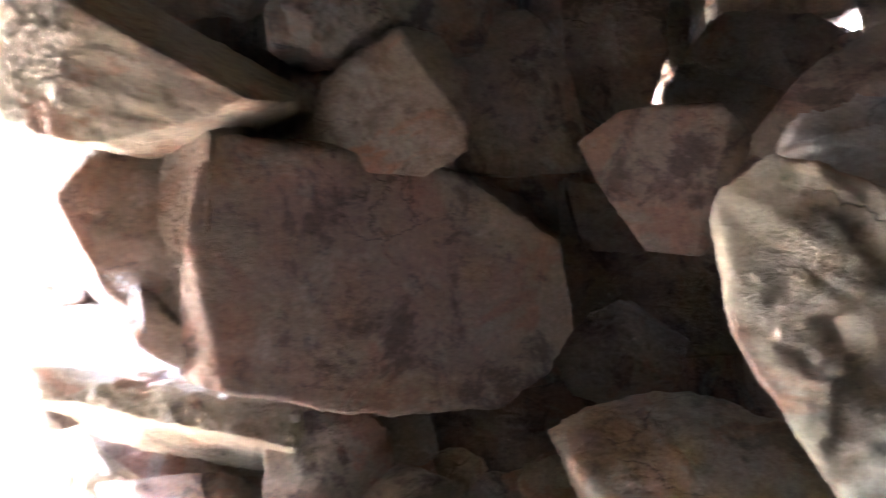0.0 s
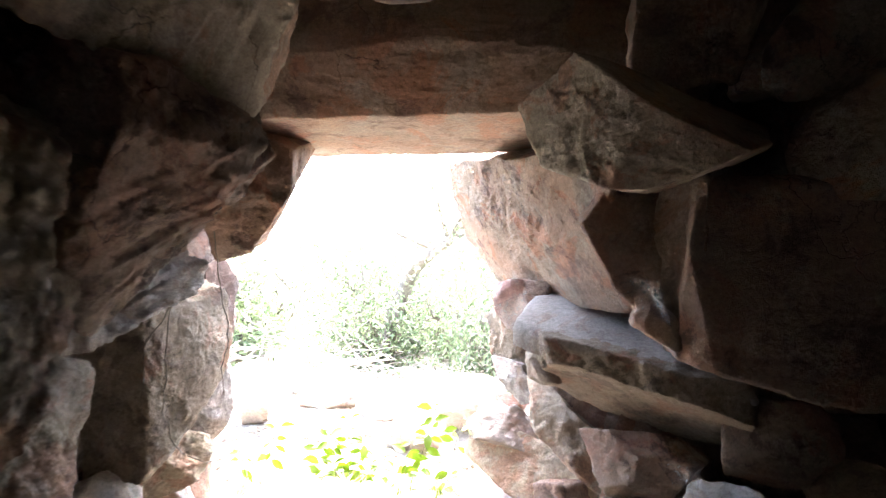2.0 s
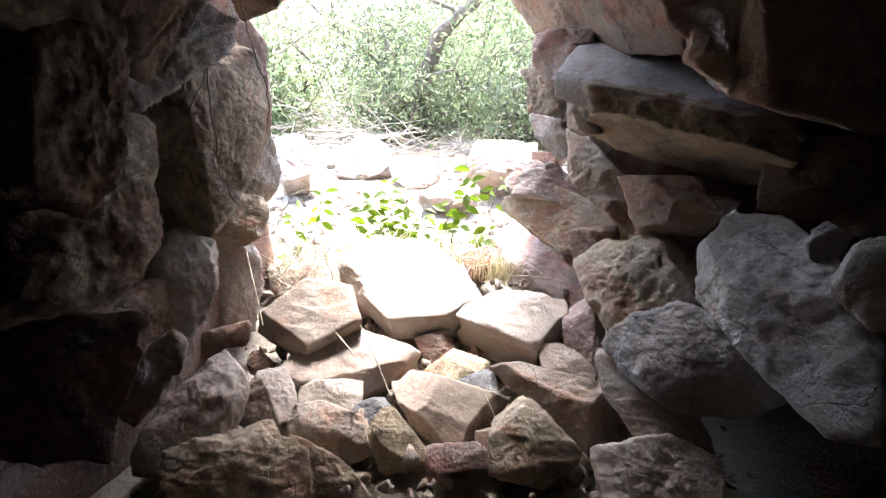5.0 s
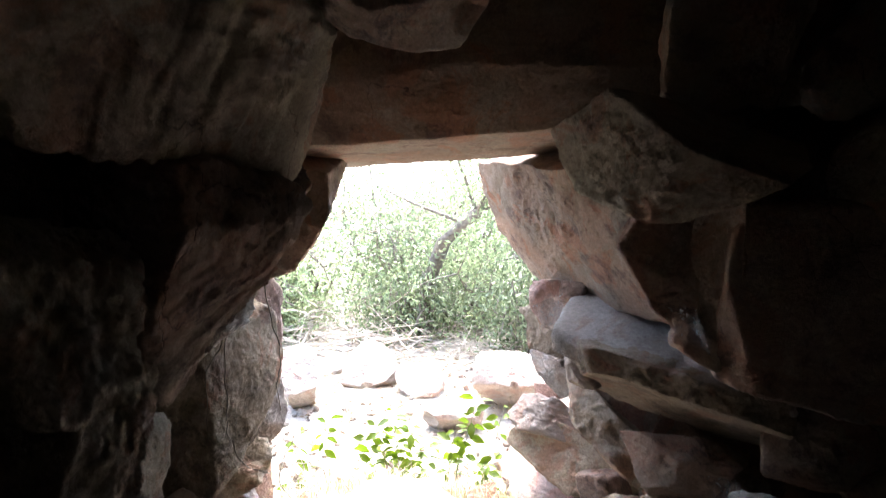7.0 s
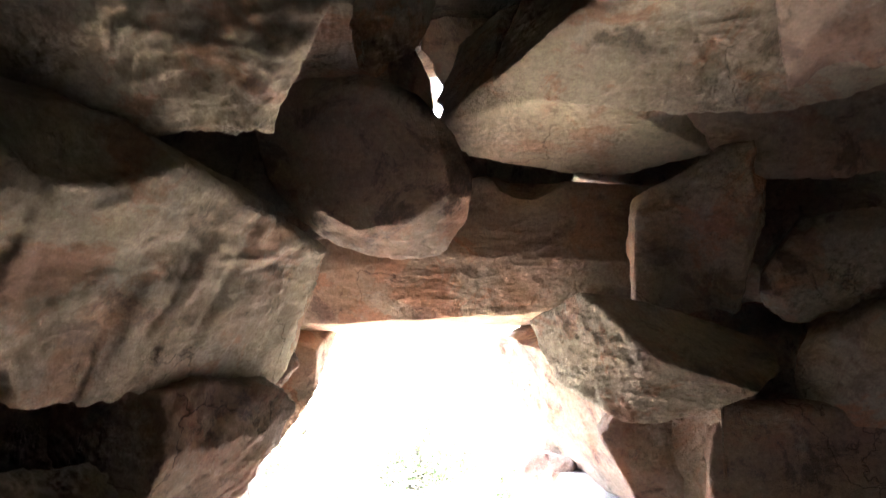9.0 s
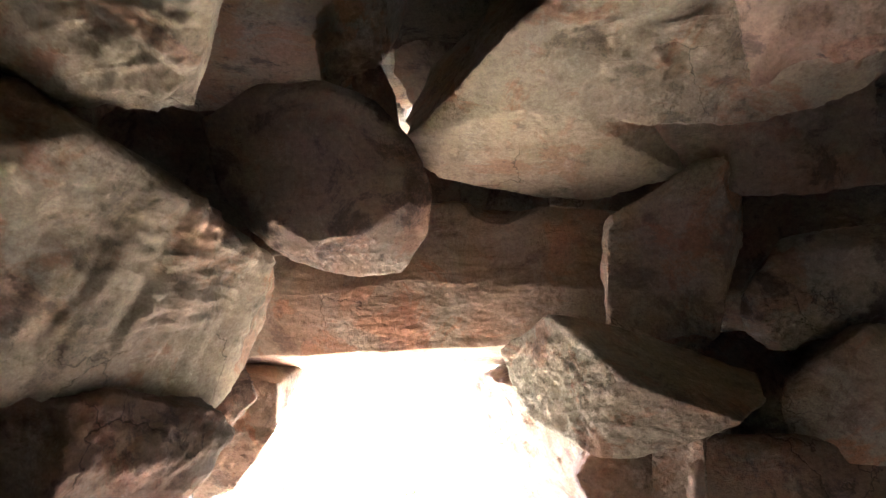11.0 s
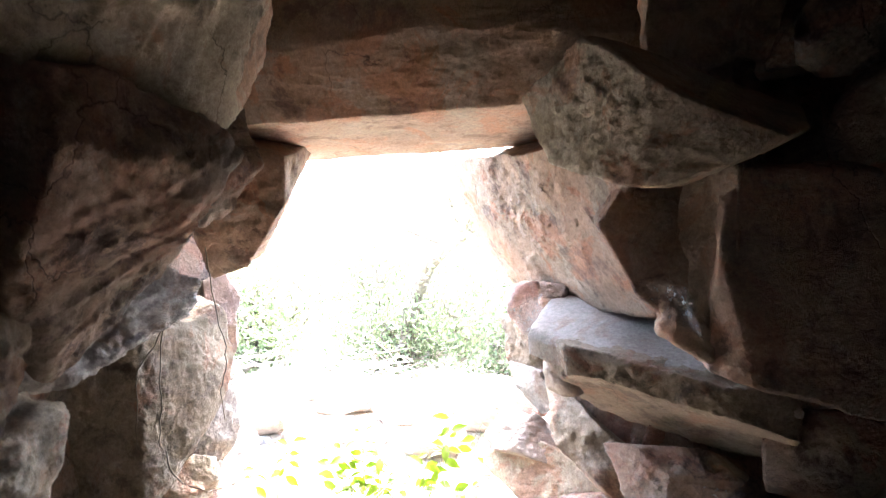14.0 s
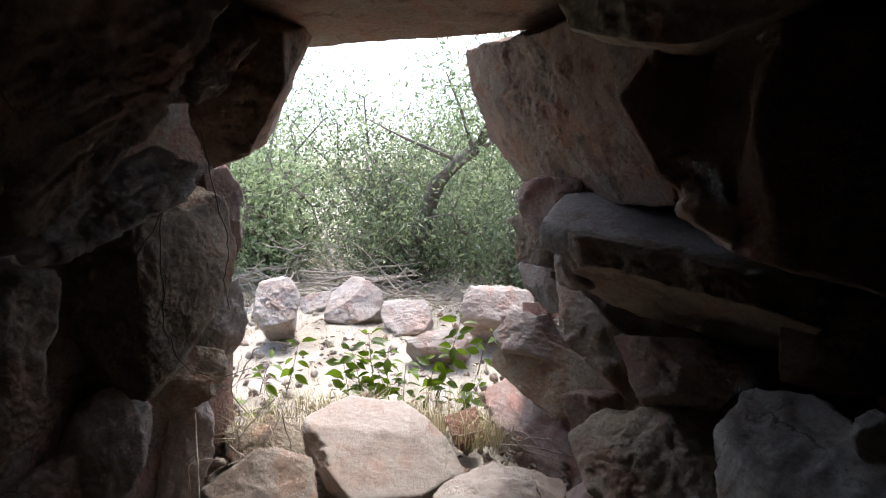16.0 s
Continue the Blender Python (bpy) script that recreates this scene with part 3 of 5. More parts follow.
stone(wall_front, (-0.29, 1.38, 1.7), 0, 1, [(-0.74, 0.08), (-0.72, -0.18), (0.08, -0.15), (0.3, -0.14), (0.66, -0.11), (0.68, 0.19), (0.21, 0.24), (-0.32, 0.24)], 0.58, "orange", 49, slant=-7, rough=0.75, level=7, flat=1, grooves=(6, 0.005), cuts=[(0.02, -0.81, -0.58, 0.01)], old=0.75, chips=2)
stone(wall_front, (0.37, 1.14, 1.74), -29, 21, [(-0.175, -0.179), (0.057, -0.21), (0.121, -0.067), (0.15, 0.06), (0.148, 0.149), (0.09, 0.148), (-0.133, 0.064), (-0.167, -0.067)], 0.3, "orange", 50, rough=1.0, flat=1, grooves=(75, 0.008), old=0.0, chips=1, level=6)
stone(wall_front, (0.71, 1.19, 1.8), -24, 6, [(-0.25, -0.24), (0.23, -0.24), (0.28, 0.16), (0.13, 0.2), (-0.04, 0.21), (-0.17, 0.16)], 0.35, "brown", 51, rough=0.9)
# The lower folds' low age also paints the lit underside paler.
stone(wall_front, (-0.39, 0.87, 1.82), 3, 18, [(-0.214, 0.135), (-0.181, -0.008), (-0.138, -0.095), (-0.064, -0.166), (0.076, -0.207), (0.169, -0.202), (0.227, -0.118), (0.235, -0.019), (0.207, 0.07), (0.137, 0.149), (0.036, 0.193), (-0.103, 0.195)], 0.4, "brown", 52, rough=0.5, level=7, old=1.0, flat=1, chips=1, folds=[(-0.148, -0.063, 0.05, -0.138, 52, 0.1), (0.044, -0.137, 0.11, -0.098, 46, 0.15), (0.115, -0.098, 0.233, -0.076, 50, 0.2), (0.205, -0.151, 0.182, 0.147, 35, 0.9)])
stone(wall_front, (0.15, 1.55, 1.87), 0, 6, [(-0.51, -0.04), (0.5, -0.1), (0.51, 0.04), (-0.5, 0.1)], 0.3, "brown", 119)
stone(wall_front, (0.58, 1.02, 1.93), -21, 25, [(-0.25, 0.14), (-0.13, -0.08), (0.19, -0.13), (0.19, 0.08)], 0.3, "brown", 120)
stone(wall_front, (-0.26, 1.49, 2.05), 0, 6, [(-0.1, 0.14), (-0.09, -0.12), (0.1, -0.12), (0.09, 0.11)], 0.2, "brown", 125)
stone(wall_front, (-0.05, 1.57, 2.01), 0, 6, [(-0.17, -0.04), (0.17, -0.06), (0.17, 0.04), (-0.17, 0.07)], 0.25, "brown", 126)
stone(wall_left, (-0.55, 0.58, 1.55), 86, 32, [(-0.46, 0.12), (-0.31, -0.18), (-0.25, -0.19), (0.37, -0.21), (0.54, -0.04), (0.48, 0.06), (0.35, 0.11), (-0.28, 0.17)], 0.4, "tan", 60, slant=5, rough=1.1, level=7, flat=1, grooves=(98, 0.009), old=0.4, chips=2, folds=[(0.422, -0.198, 0.273, 0.119, 28, 0.3)])
# The fold's low age also lightens the lower right, where door light falls.
stone(wall_left, (-0.65, 0.79, 1.17), 81, 27, [(-0.22, 0.18), (-0.21, 0.04), (-0.14, -0.15), (-0.08, -0.25), (-0.04, -0.26), (0.05, -0.22), (0.16, -0.14), (0.18, -0.05), (0.17, 0.07), (0.16, 0.16), (0.11, 0.19), (-0.12, 0.21)], 0.45, "brown", 61, rough=0.95, level=7, flat=1, grooves=(40, 0.006), old=0.7, chips=2, folds=[(-0.034, -0.196, 0.146, 0.155, 32, 0.05)])
# Low age on the fold doubles as painted light on the underside.
stone(wall_left, (-0.837, 1.6, 1.253), 6, 24, [(-0.211, -0.035), (-0.191, -0.207), (-0.088, -0.182), (-0.003, -0.071), (0.068, 0.051), (0.078, 0.179), (-0.025, 0.211), (-0.16, 0.201)], 0.35, "orange", 62, flat=1, old=0.8, chips=0, level=6, rough=1.0, slant=1, folds=[(-0.184, -0.045, 0.082, 0.103, 16, 0.1)])
stone(wall_left, (-1.06, 1.46, 0.75), 69, -3, [(-0.29, 0.09), (-0.25, -0.32), (-0.18, -0.35), (-0.06, -0.31), (0.08, -0.2), (0.18, -0.07), (0.21, -0.01), (0.24, 0.09), (0.23, 0.2), (0.2, 0.29), (0.07, 0.3)], 0.45, "tan", 63, rough=1.1, level=7, flat=1, cuts=[(-0.82, -0.57, -0.03, 0.08), (-0.18, -0.43, 0.88, 0.147)], old=0.15, chips=1)
stone(wall_left, (-1.12, 1.91, 0.89), 45, -0, [(-0.07, 0.15), (-0.05, -0.19), (-0.0, -0.18), (0.03, -0.1), (0.05, 0.01), (0.04, 0.11), (0.0, 0.19)], 0.35, "pink", 64)
stone(wall_left, (-1.15, 1.86, 0.51), 45, -0, [(-0.1, -0.04), (-0.07, -0.08), (0.04, -0.11), (0.08, -0.01), (0.06, 0.13), (-0.01, 0.09)], 0.25, "grey", 65, rough=1.4)
stone(wall_left, (-1.17, 1.69, 0.35), 39, -6, [(-0.16, -0.0), (-0.08, -0.11), (0.03, -0.07), (0.11, -0.02), (0.13, 0.08), (-0.03, 0.13)], 0.3, "ochre", 66)
stone(wall_left, (-0.84, 0.72, 0.71), 94, -7, [(-0.25, -0.11), (-0.14, -0.16), (-0.02, -0.15), (0.1, -0.09), (0.16, -0.0), (0.21, 0.13), (0.15, 0.16), (0.08, 0.15), (-0.07, 0.09), (-0.21, -0.01)], 0.35, "tan", 67, rough=1.1, level=6, cuts=[(-0.38, -0.57, 0.73, 0.038)], old=0.1)
stone(wall_left, (-0.66, 0.46, 1.15), 93, -0, [(-0.18, 0.07), (-0.12, -0.1), (0.02, -0.14), (0.06, -0.13), (0.09, -0.05), (0.09, 0.1), (0.04, 0.11), (-0.09, 0.13)], 0.3, "tan", 68, rough=1.2, level=6, flat=1, old=0.0)
stone(wall_left, (-0.74, 0.59, 0.9), 93, -5, [(-0.13, -0.09), (-0.0, -0.16), (0.1, 0.02), (0.09, 0.13), (-0.1, 0.08)], 0.3, "tan", 69, rough=1.2, flat=1, old=0.0, level=6)
stone(wall_left, (-1.13, 1.25, 0.29), 43, -17, [(-0.15, -0.15), (-0.07, -0.18), (0.03, -0.12), (0.12, 0.02), (0.13, 0.13), (0.06, 0.17), (-0.03, 0.14), (-0.1, -0.01)], 0.35, "grey", 70, rough=1.2)
stone(wall_left, (-1.21, 1.67, 0.08), 32, -12, [(-0.11, -0.15), (0.06, -0.16), (0.11, 0.03), (0.11, 0.16), (-0.05, 0.15), (-0.11, -0.03)], 0.3, "pale", 71)
stone(wall_left, (-1.14, 1.48, -0.01), 27, -19, [(-0.08, 0.02), (-0.07, -0.02), (0.07, -0.04), (0.08, 0.04)], 0.2, "brown", 72)
stone(wall_left, (-0.82, 0.51, 0.47), 45, -28, [(-0.16, -0.08), (0.01, -0.15), (0.1, 0.01), (0.11, 0.06), (-0.02, 0.09), (-0.14, 0.06)], 0.3, "brown", 73, rough=1.3)
stone(wall_left, (-0.92, 0.81, 0.26), 41, -18, [(-0.08, -0.05), (-0.05, -0.1), (0.03, -0.03), (0.08, 0.06), (0.06, 0.08), (-0.04, 0.03)], 0.25, "brown", 74)
stone(wall_left, (-1.16, 1.11, 0.18), 66, -6, [(-0.15, -0.04), (-0.05, -0.17), (0.16, -0.05), (0.15, 0.15), (-0.11, 0.11)], 0.3, "brown", 114)
stone(wall_left, (-0.85, 1.35, 1.36), 45, -0, [(-0.19, 0.05), (-0.07, -0.15), (0.04, -0.12), (0.13, 0.04), (0.1, 0.18)], 0.3, "brown", 115)
stone(wall_left, (-0.89, 0.62, 1.25), 69, 6, [(-0.2, 0.16), (-0.16, -0.12), (0.13, -0.21), (0.15, 0.04), (0.09, 0.14)], 0.3, "brown", 116)
stone(wall_left, (-0.67, 0.91, 1.84), 32, 12, [(-0.23, 0.14), (-0.16, -0.04), (0.09, -0.16), (0.25, -0.1), (0.04, 0.16)], 0.3, "brown", 117)
stone(wall_left, (-0.94, 0.55, 0.88), 67, -0, [(-0.24, -0.34), (-0.0, -0.44), (0.12, 0.01), (0.19, 0.37), (-0.06, 0.4)], 0.35, "brown", 118, level=6, rough=1.2)
stone(wall_left, (-0.99, 1.06, 1.51), 66, -0, [(-0.13, 0.04), (-0.11, -0.08), (0.13, -0.05), (0.11, 0.09)], 0.2, "brown", 128)
stone(wall_left, (-1.04, 1.24, 0.96), 72, -12, [(-0.24, -0.11), (-0.14, -0.12), (0.2, 0.01), (0.25, 0.11), (0.17, 0.15), (-0.24, -0.04)], 0.25, "grey", 129, rough=1.4, flat=1, old=0.0, grooves=(12, 0.015), level=6)

# ---- ceiling ----
CEILING = []


def roof_stone(at, yaw, tilt, face, depth, mat, seed, **form):
    v, f, age = stone_form(face, depth, seed, **form)
    m = np.array(pose(*at, tilt, 0, yaw))
    CEILING.append((v @ m[:3, :3].T + m[:3, 3], f, mat, age))


roof_stone((-0.43, 0.36, 1.75), 2, 72, [(-0.23, 0.101), (-0.163, -0.009), (-0.061, -0.067), (0.012, -0.084), (0.06, -0.037), (0.142, 0.076), (0.2, 0.162), (0.18, 0.198), (0.144, 0.221), (-0.104, 0.2)], 0.3, "tan", 53, level=7, flat=1, old=0.3, chips=1, rough=1.0)
roof_stone((0.1, 1.12, 2.02), -5, 76, [(-0.371, 0.002), (-0.261, -0.121), (-0.029, -0.224), (0.13, -0.265), (0.343, -0.168), (0.307, -0.068), (0.268, 0.029), (0.116, 0.108), (-0.063, 0.16), (-0.169, 0.158)], 0.3, "tan", 54, flat=1, old=0.7, level=7, rough=0.7, chips=1)
roof_stone((0.28, 0.8, 2.0), -8, 74, [(-0.363, -0.025), (-0.106, -0.114), (0.216, -0.198), (0.418, -0.135), (0.339, 0.095), (0.074, 0.189), (-0.116, 0.176)], 0.3, "tan", 55, rough=1.1, level=7, flat=1, old=0.2, chips=1)
roof_stone((0.51, 0.59, 1.93), -39, 50, [(-0.13, -0.07), (-0.05, -0.09), (0.1, -0.09), (0.12, 0.04), (0.04, 0.09), (-0.09, 0.12)], 0.3, "brown", 56)
roof_stone((-0.32, 0.9, 2.18), 7, 37, [(-0.09, -0.04), (-0.07, -0.11), (-0.01, -0.08), (0.05, -0.04), (0.08, 0.01), (0.1, 0.09), (0.0, 0.11), (-0.07, 0.06)], 0.25, "orange", 57)
roof_stone((-0.29, 1.01, 2.08), 14, 31, [(-0.06, 0.09), (-0.05, -0.01), (0.02, -0.08), (0.05, -0.09), (0.04, 0.01), (-0.0, 0.08)], 0.2, "brown", 58)
roof_stone((-0.13, 1.28, 2.32), 0, 45, [(-0.18, 0.02), (-0.12, -0.22), (-0.06, -0.2), (0.25, 0.04), (0.25, 0.2), (-0.13, 0.24)], 0.3, "brown", 59)


def make_ceiling():
    names = sorted({c[2] for c in CEILING})
    v = np.concatenate([c[0] for c in CEILING])
    f, idx, base = [], [], 0
    for cv, cf, m, _ in CEILING:
        f.append(cf + base)
        idx += [names.index(m)] * len(cf)
        base += len(cv)
    me = bpy.data.meshes.new("ceiling")
    me.from_pydata(v.tolist(), [], np.concatenate(f).tolist())
    for m in names:
        me.materials.append(ROCK[m])
    me.polygons.foreach_set("material_index", idx)
    me.polygons.foreach_set("use_smooth", [True] * len(idx))
    me.attributes.new("patina", "FLOAT", "POINT").data.foreach_set("value", np.concatenate([c[3] for c in CEILING]))
    return tagged(new("ceiling", me), "ceiling of rough overlapping sandstone slabs", "ceiling", kind="structure")


make_ceiling()
# Shell added above the ceiling slabs to block the sky, bar a few gaps.
for k, (lo, hi) in enumerate((((-1.75, -3.4, 2.4), (1.18, 1.63, 2.7)), ((1.16, -3.4, 2.4), (2.8, 0.32, 2.6)), ((1.16, 0.40, 2.4), (2.8, 1.63, 2.6)), ((1.215, 0.3, 2.4), (2.8, 0.42, 2.6)), ((-1.75, 1.6, 2.42), (-0.40, 1.92, 2.8)), ((-0.25, 1.6, 2.42), (2.8, 1.95, 2.8)))):
    tagged(new("roof", rough_box("roof", lo, hi, 0.1, 0.04, ROCK["brown"], 9 + k)), "packed stone shell added over the ceiling to keep daylight out", "roof", kind="structure")

# ---- ground ----
def ground_height(x, y):
    return -0.06 + 0.075 * np.clip(y - 2.1, 0, 6) + 0.02 * np.clip(y - 8, 0, 60) - 0.16 * np.clip((1.9 - y) / 0.5, 0, 1)


def make_ground():
    xs = np.concatenate([np.linspace(-400, -12, 12), np.linspace(-10, 10, 140), np.linspace(12, 400, 12)])
    ys = np.concatenate([np.linspace(-400, -5, 10), np.linspace(-3, 12, 110), np.linspace(14, 600, 20)])
    X, Y = np.meshgrid(xs, ys)
    p = np.stack([X.ravel(), Y.ravel(), np.zeros(X.size)], 1)
    z = ground_height(p[:, 0], p[:, 1]) + fbm(p * 1.3, 4) * 0.035
    v = np.stack([p[:, 0], p[:, 1], z], 1)
    w = len(xs)
    f = np.array([[j * w + i, j * w + i + 1, (j + 1) * w + i + 1, (j + 1) * w + i] for j in range(len(ys) - 1) for i in range(w - 1)])
    m, t, bsdf = node_material("dry_soil")
    co = t.nodes.new("ShaderNodeTexCoord").outputs["Object"]
    a = add(t, "ShaderNodeTexNoise", Scale=3.0, Detail=8.0, Roughness=0.65)
    b = add(t, "ShaderNodeTexNoise", Scale=60.0, Detail=6.0, Roughness=0.7)
    for n in (a, b):
        t.links.new(co, n.inputs["Vector"])
    col = ramp(t, a.outputs[0], [(0.3, (0.24, 0.20, 0.15)), (0.5, (0.34, 0.30, 0.24)), (0.7, (0.43, 0.39, 0.32))])
    col = mix(t, "OVERLAY", 0.6, col, ramp(t, b.outputs[0], [(0.3, (0.25,)), (0.7, (0.75,))]))
    t.links.new(col, bsdf.inputs["Base Color"])
    bsdf.inputs["Roughness"].default_value = 0.95
    bump = add(t, "ShaderNodeBump", Strength=0.8, Distance=0.02)
    t.links.new(b.outputs[0], bump.inputs["Height"])
    t.links.new(bump.outputs[0], bsdf.inputs["Normal"])
    return tagged(new("ground", mesh_of("ground", v, f, m)), "dry pale sandy soil with litter", "ground", kind="structure")


make_ground()
# Unseen floor inside, added dark so that less light bounces up.
DARK_FLOOR, _t, _b = node_material("dark_floor")
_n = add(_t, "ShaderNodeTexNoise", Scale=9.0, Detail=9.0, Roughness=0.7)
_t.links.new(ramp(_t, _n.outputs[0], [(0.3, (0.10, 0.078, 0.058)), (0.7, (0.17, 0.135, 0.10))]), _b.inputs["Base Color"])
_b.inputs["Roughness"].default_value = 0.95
tagged(new("floor", rough_box("floor", (-1.5, -3.2, -0.5), (2.5, 0.75, -0.12), 0.1, 0.03, DARK_FLOOR, 40)), "unseen dark floor added inside the hut to cut bounced light", "floor", kind="structure")

# ---- loose rocks ----
loose_rock((-0.55, 1.85, 0.15), 0, -70, [(-0.29, 0.1), (-0.27, -0.0), (-0.16, -0.12), (-0.02, -0.23), (0.19, -0.19), (0.3, -0.1), (0.25, 0.0), (0.13, 0.16), (0.03, 0.19), (-0.17, 0.19)], 0.14, "pale", 75, sharp=1, slant=-3)
loose_rock((-0.07, 1.69, 0.07), -9, -72, [(-0.23, -0.06), (0.06, -0.14), (0.15, 0.07), (0.1, 0.11), (-0.16, 0.11)], 0.17, "pale", 76, sharp=1, slant=-2)
loose_rock((-0.33, 1.26, -0.07), -22, -48, [(-0.2, 0.04), (-0.08, -0.06), (0.06, -0.1), (0.1, -0.08), (0.14, 0.1), (-0.15, 0.08)], 0.17, "buff", 77, sharp=1, slant=-2)
loose_rock((0.09, 1.27, -0.04), -10, -30, [(-0.27, 0.08), (0.08, -0.13), (0.17, -0.11), (0.2, -0.01), (0.1, 0.08), (-0.18, 0.11)], 0.22, "buff", 78, sharp=1, cuts=[(0.13, -0.64, 0.75, 0.03), (0.91, -0.42, -0.0, 0.045)])
loose_rock((-0.63, 1.11, -0.08), 7, -37, [(-0.11, 0.06), (-0.1, -0.04), (0.04, -0.09), (0.12, -0.06), (0.09, 0.04), (-0.04, 0.08)], 0.2, "buff", 79, sharp=1, cuts=[(-0.02, -0.74, 0.67, 0.034)])
loose_rock((-0.68, 1.46, -0.05), 13, -62, [(-0.23, -0.03), (-0.15, -0.08), (0.06, -0.1), (0.15, -0.06), (0.24, 0.02), (0.05, 0.16), (-0.11, 0.08)], 0.12, "pale", 80, rough=0.6, flat=1)
loose_rock((-0.84, 1.54, 0.09), 9, -52, [(-0.19, -0.05), (-0.01, -0.15), (0.17, -0.04), (0.13, 0.08), (0.0, 0.12), (-0.11, 0.03)], 0.2, "buff", 81, rough=0.6, flat=1)
loose_rock((-0.44, 1.13, -0.1), 9, -52, [(-0.08, 0.04), (-0.02, -0.08), (0.11, -0.06), (-0.01, 0.1)], 0.15, "ochre", 82, sharp=1)
loose_rock((-0.27, 1.46, -0.05), 0, -53, [(-0.14, -0.02), (0.03, -0.05), (0.08, -0.03), (0.08, 0.04), (-0.04, 0.06)], 0.12, "ochre", 83, sharp=1)
loose_rock((-0.38, 1.62, -0.06), 0, -45, [(-0.08, 0.02), (-0.03, -0.06), (0.08, -0.03), (0.03, 0.06)], 0.12, "red", 84)
loose_rock((0.07, 1.51, -0.02), -18, -50, [(-0.1, 0.05), (-0.04, -0.07), (0.09, -0.06), (0.1, 0.0), (-0.05, 0.07)], 0.15, "pale", 85, sharp=1)
loose_rock((-0.05, 1.11, -0.05), -9, -52, [(-0.1, 0.05), (-0.07, -0.09), (0.06, -0.09), (0.15, -0.01), (-0.04, 0.14)], 0.2, "ochre", 86, sharp=1)
loose_rock((-0.69, 1.32, -0.11), 9, -52, [(-0.11, 0.05), (-0.1, -0.02), (0.03, -0.06), (0.09, -0.02), (0.09, 0.05)], 0.14, "pale", 87, sharp=1)
loose_rock((-0.94, 1.19, -0.04), 27, -46, [(-0.06, 0.03), (-0.03, -0.06), (0.07, -0.01), (0.02, 0.04)], 0.12, "brown", 88)
loose_rock((-0.84, 1.2, -0.06), 18, -50, [(-0.11, -0.03), (0.03, -0.12), (0.07, -0.04), (0.04, 0.1), (-0.03, 0.09)], 0.15, "pale", 89)
loose_rock((-0.96, 1.08, 0.01), 35, -53, [(-0.24, -0.12), (-0.03, -0.19), (0.1, 0.03), (0.12, 0.11), (0.1, 0.15), (-0.07, 0.09)], 0.2, "pale", 90)
loose_rock((-0.99, 1.43, -0.07), 27, -46, [(-0.04, -0.02), (0.01, -0.05), (0.05, -0.01), (0.01, 0.05), (-0.03, 0.04)], 0.12, "brown", 91)
loose_rock((-0.54, 1.28, -0.12), 0, -53, [(-0.07, 0.0), (-0.01, -0.05), (0.06, -0.0), (0.02, 0.05)], 0.12, "slate", 92)
loose_rock((-0.24, 1.06, -0.08), 0, -53, [(-0.08, 0.02), (-0.07, -0.05), (0.09, -0.01), (0.06, 0.04)], 0.15, "pink", 93)
loose_rock((-0.16, 1.16, -0.11), 0, -53, [(-0.03, 0.03), (-0.02, -0.05), (0.03, -0.04), (0.02, 0.05)], 0.12, "brown", 94)
loose_rock((-0.61, 0.98, -0.11), 0, -53, [(-0.1, 0.08), (-0.09, -0.07), (0.13, -0.04), (0.05, 0.03)], 0.15, "ochre", 95)
loose_rock((-1.0, 1.92, 0.05), 9, -53, [(-0.18, 0.07), (-0.13, -0.08), (0.15, -0.03), (0.12, 0.08)], 0.15, "tan", 96)
loose_rock((-0.2, 1.36, -0.05), 0, -53, [(-0.08, 0.0), (-0.02, -0.04), (0.04, -0.05), (0.05, 0.03), (0.01, 0.05)], 0.12, "slate", 97)
loose_rock((0.12, 1.58, 0.05), -36, -30, [(-0.08, 0.05), (-0.03, -0.08), (0.07, -0.1), (0.04, 0.01), (-0.01, 0.12)], 0.2, "pink", 98)
loose_rock((-0.29, 2.12, 0.11), 0, -53, [(-0.07, 0.04), (-0.02, -0.07), (0.06, -0.04), (0.03, 0.07)], 0.12, "red", 99)
loose_rock((-0.8, 0.92, -0.08), 22, -56, [(-0.2, -0.06), (0.16, -0.12), (0.16, -0.01), (0.07, 0.12), (-0.19, 0.07)], 0.2, "ochre", 100, rough=1.5)
loose_rock((0.28, 1.01, -0.02), -22, -56, [(-0.16, 0.01), (-0.09, -0.14), (0.15, -0.04), (0.13, 0.08), (-0.02, 0.09)], 0.2, "buff", 101)
loose_rock((-1.3, 3.76, 0.24), 8, -45, [(-0.18, -0.14), (-0.0, -0.17), (0.19, -0.11), (0.19, 0.09), (-0.03, 0.22), (-0.17, 0.11)], 0.35, "pale", 102, where="sunk in dry ground outside", group="boulders outside")
loose_rock((-0.9, 3.68, 0.17), 8, -45, [(-0.16, 0.01), (-0.09, -0.13), (0.11, -0.13), (0.17, -0.01), (0.11, 0.13), (-0.14, 0.13)], 0.35, "pale", 103, where="sunk in dry ground outside", group="boulders outside")
loose_rock((-0.25, 3.37, 0.35), 0, -45, [(-0.22, -0.1), (0.03, -0.13), (0.22, -0.09), (0.2, 0.11), (-0.02, 0.13), (-0.2, 0.08)], 0.4, "pale", 104, where="sunk in dry ground outside", group="boulders outside")
loose_rock((-1.6, 3.21, 0.34), 16, -44, [(-0.13, -0.09), (-0.06, -0.18), (0.12, -0.12), (0.13, 0.05), (0.04, 0.19), (-0.1, 0.14)], 0.35, "pale", 105, where="sunk in dry ground outside", group="boulders outside")
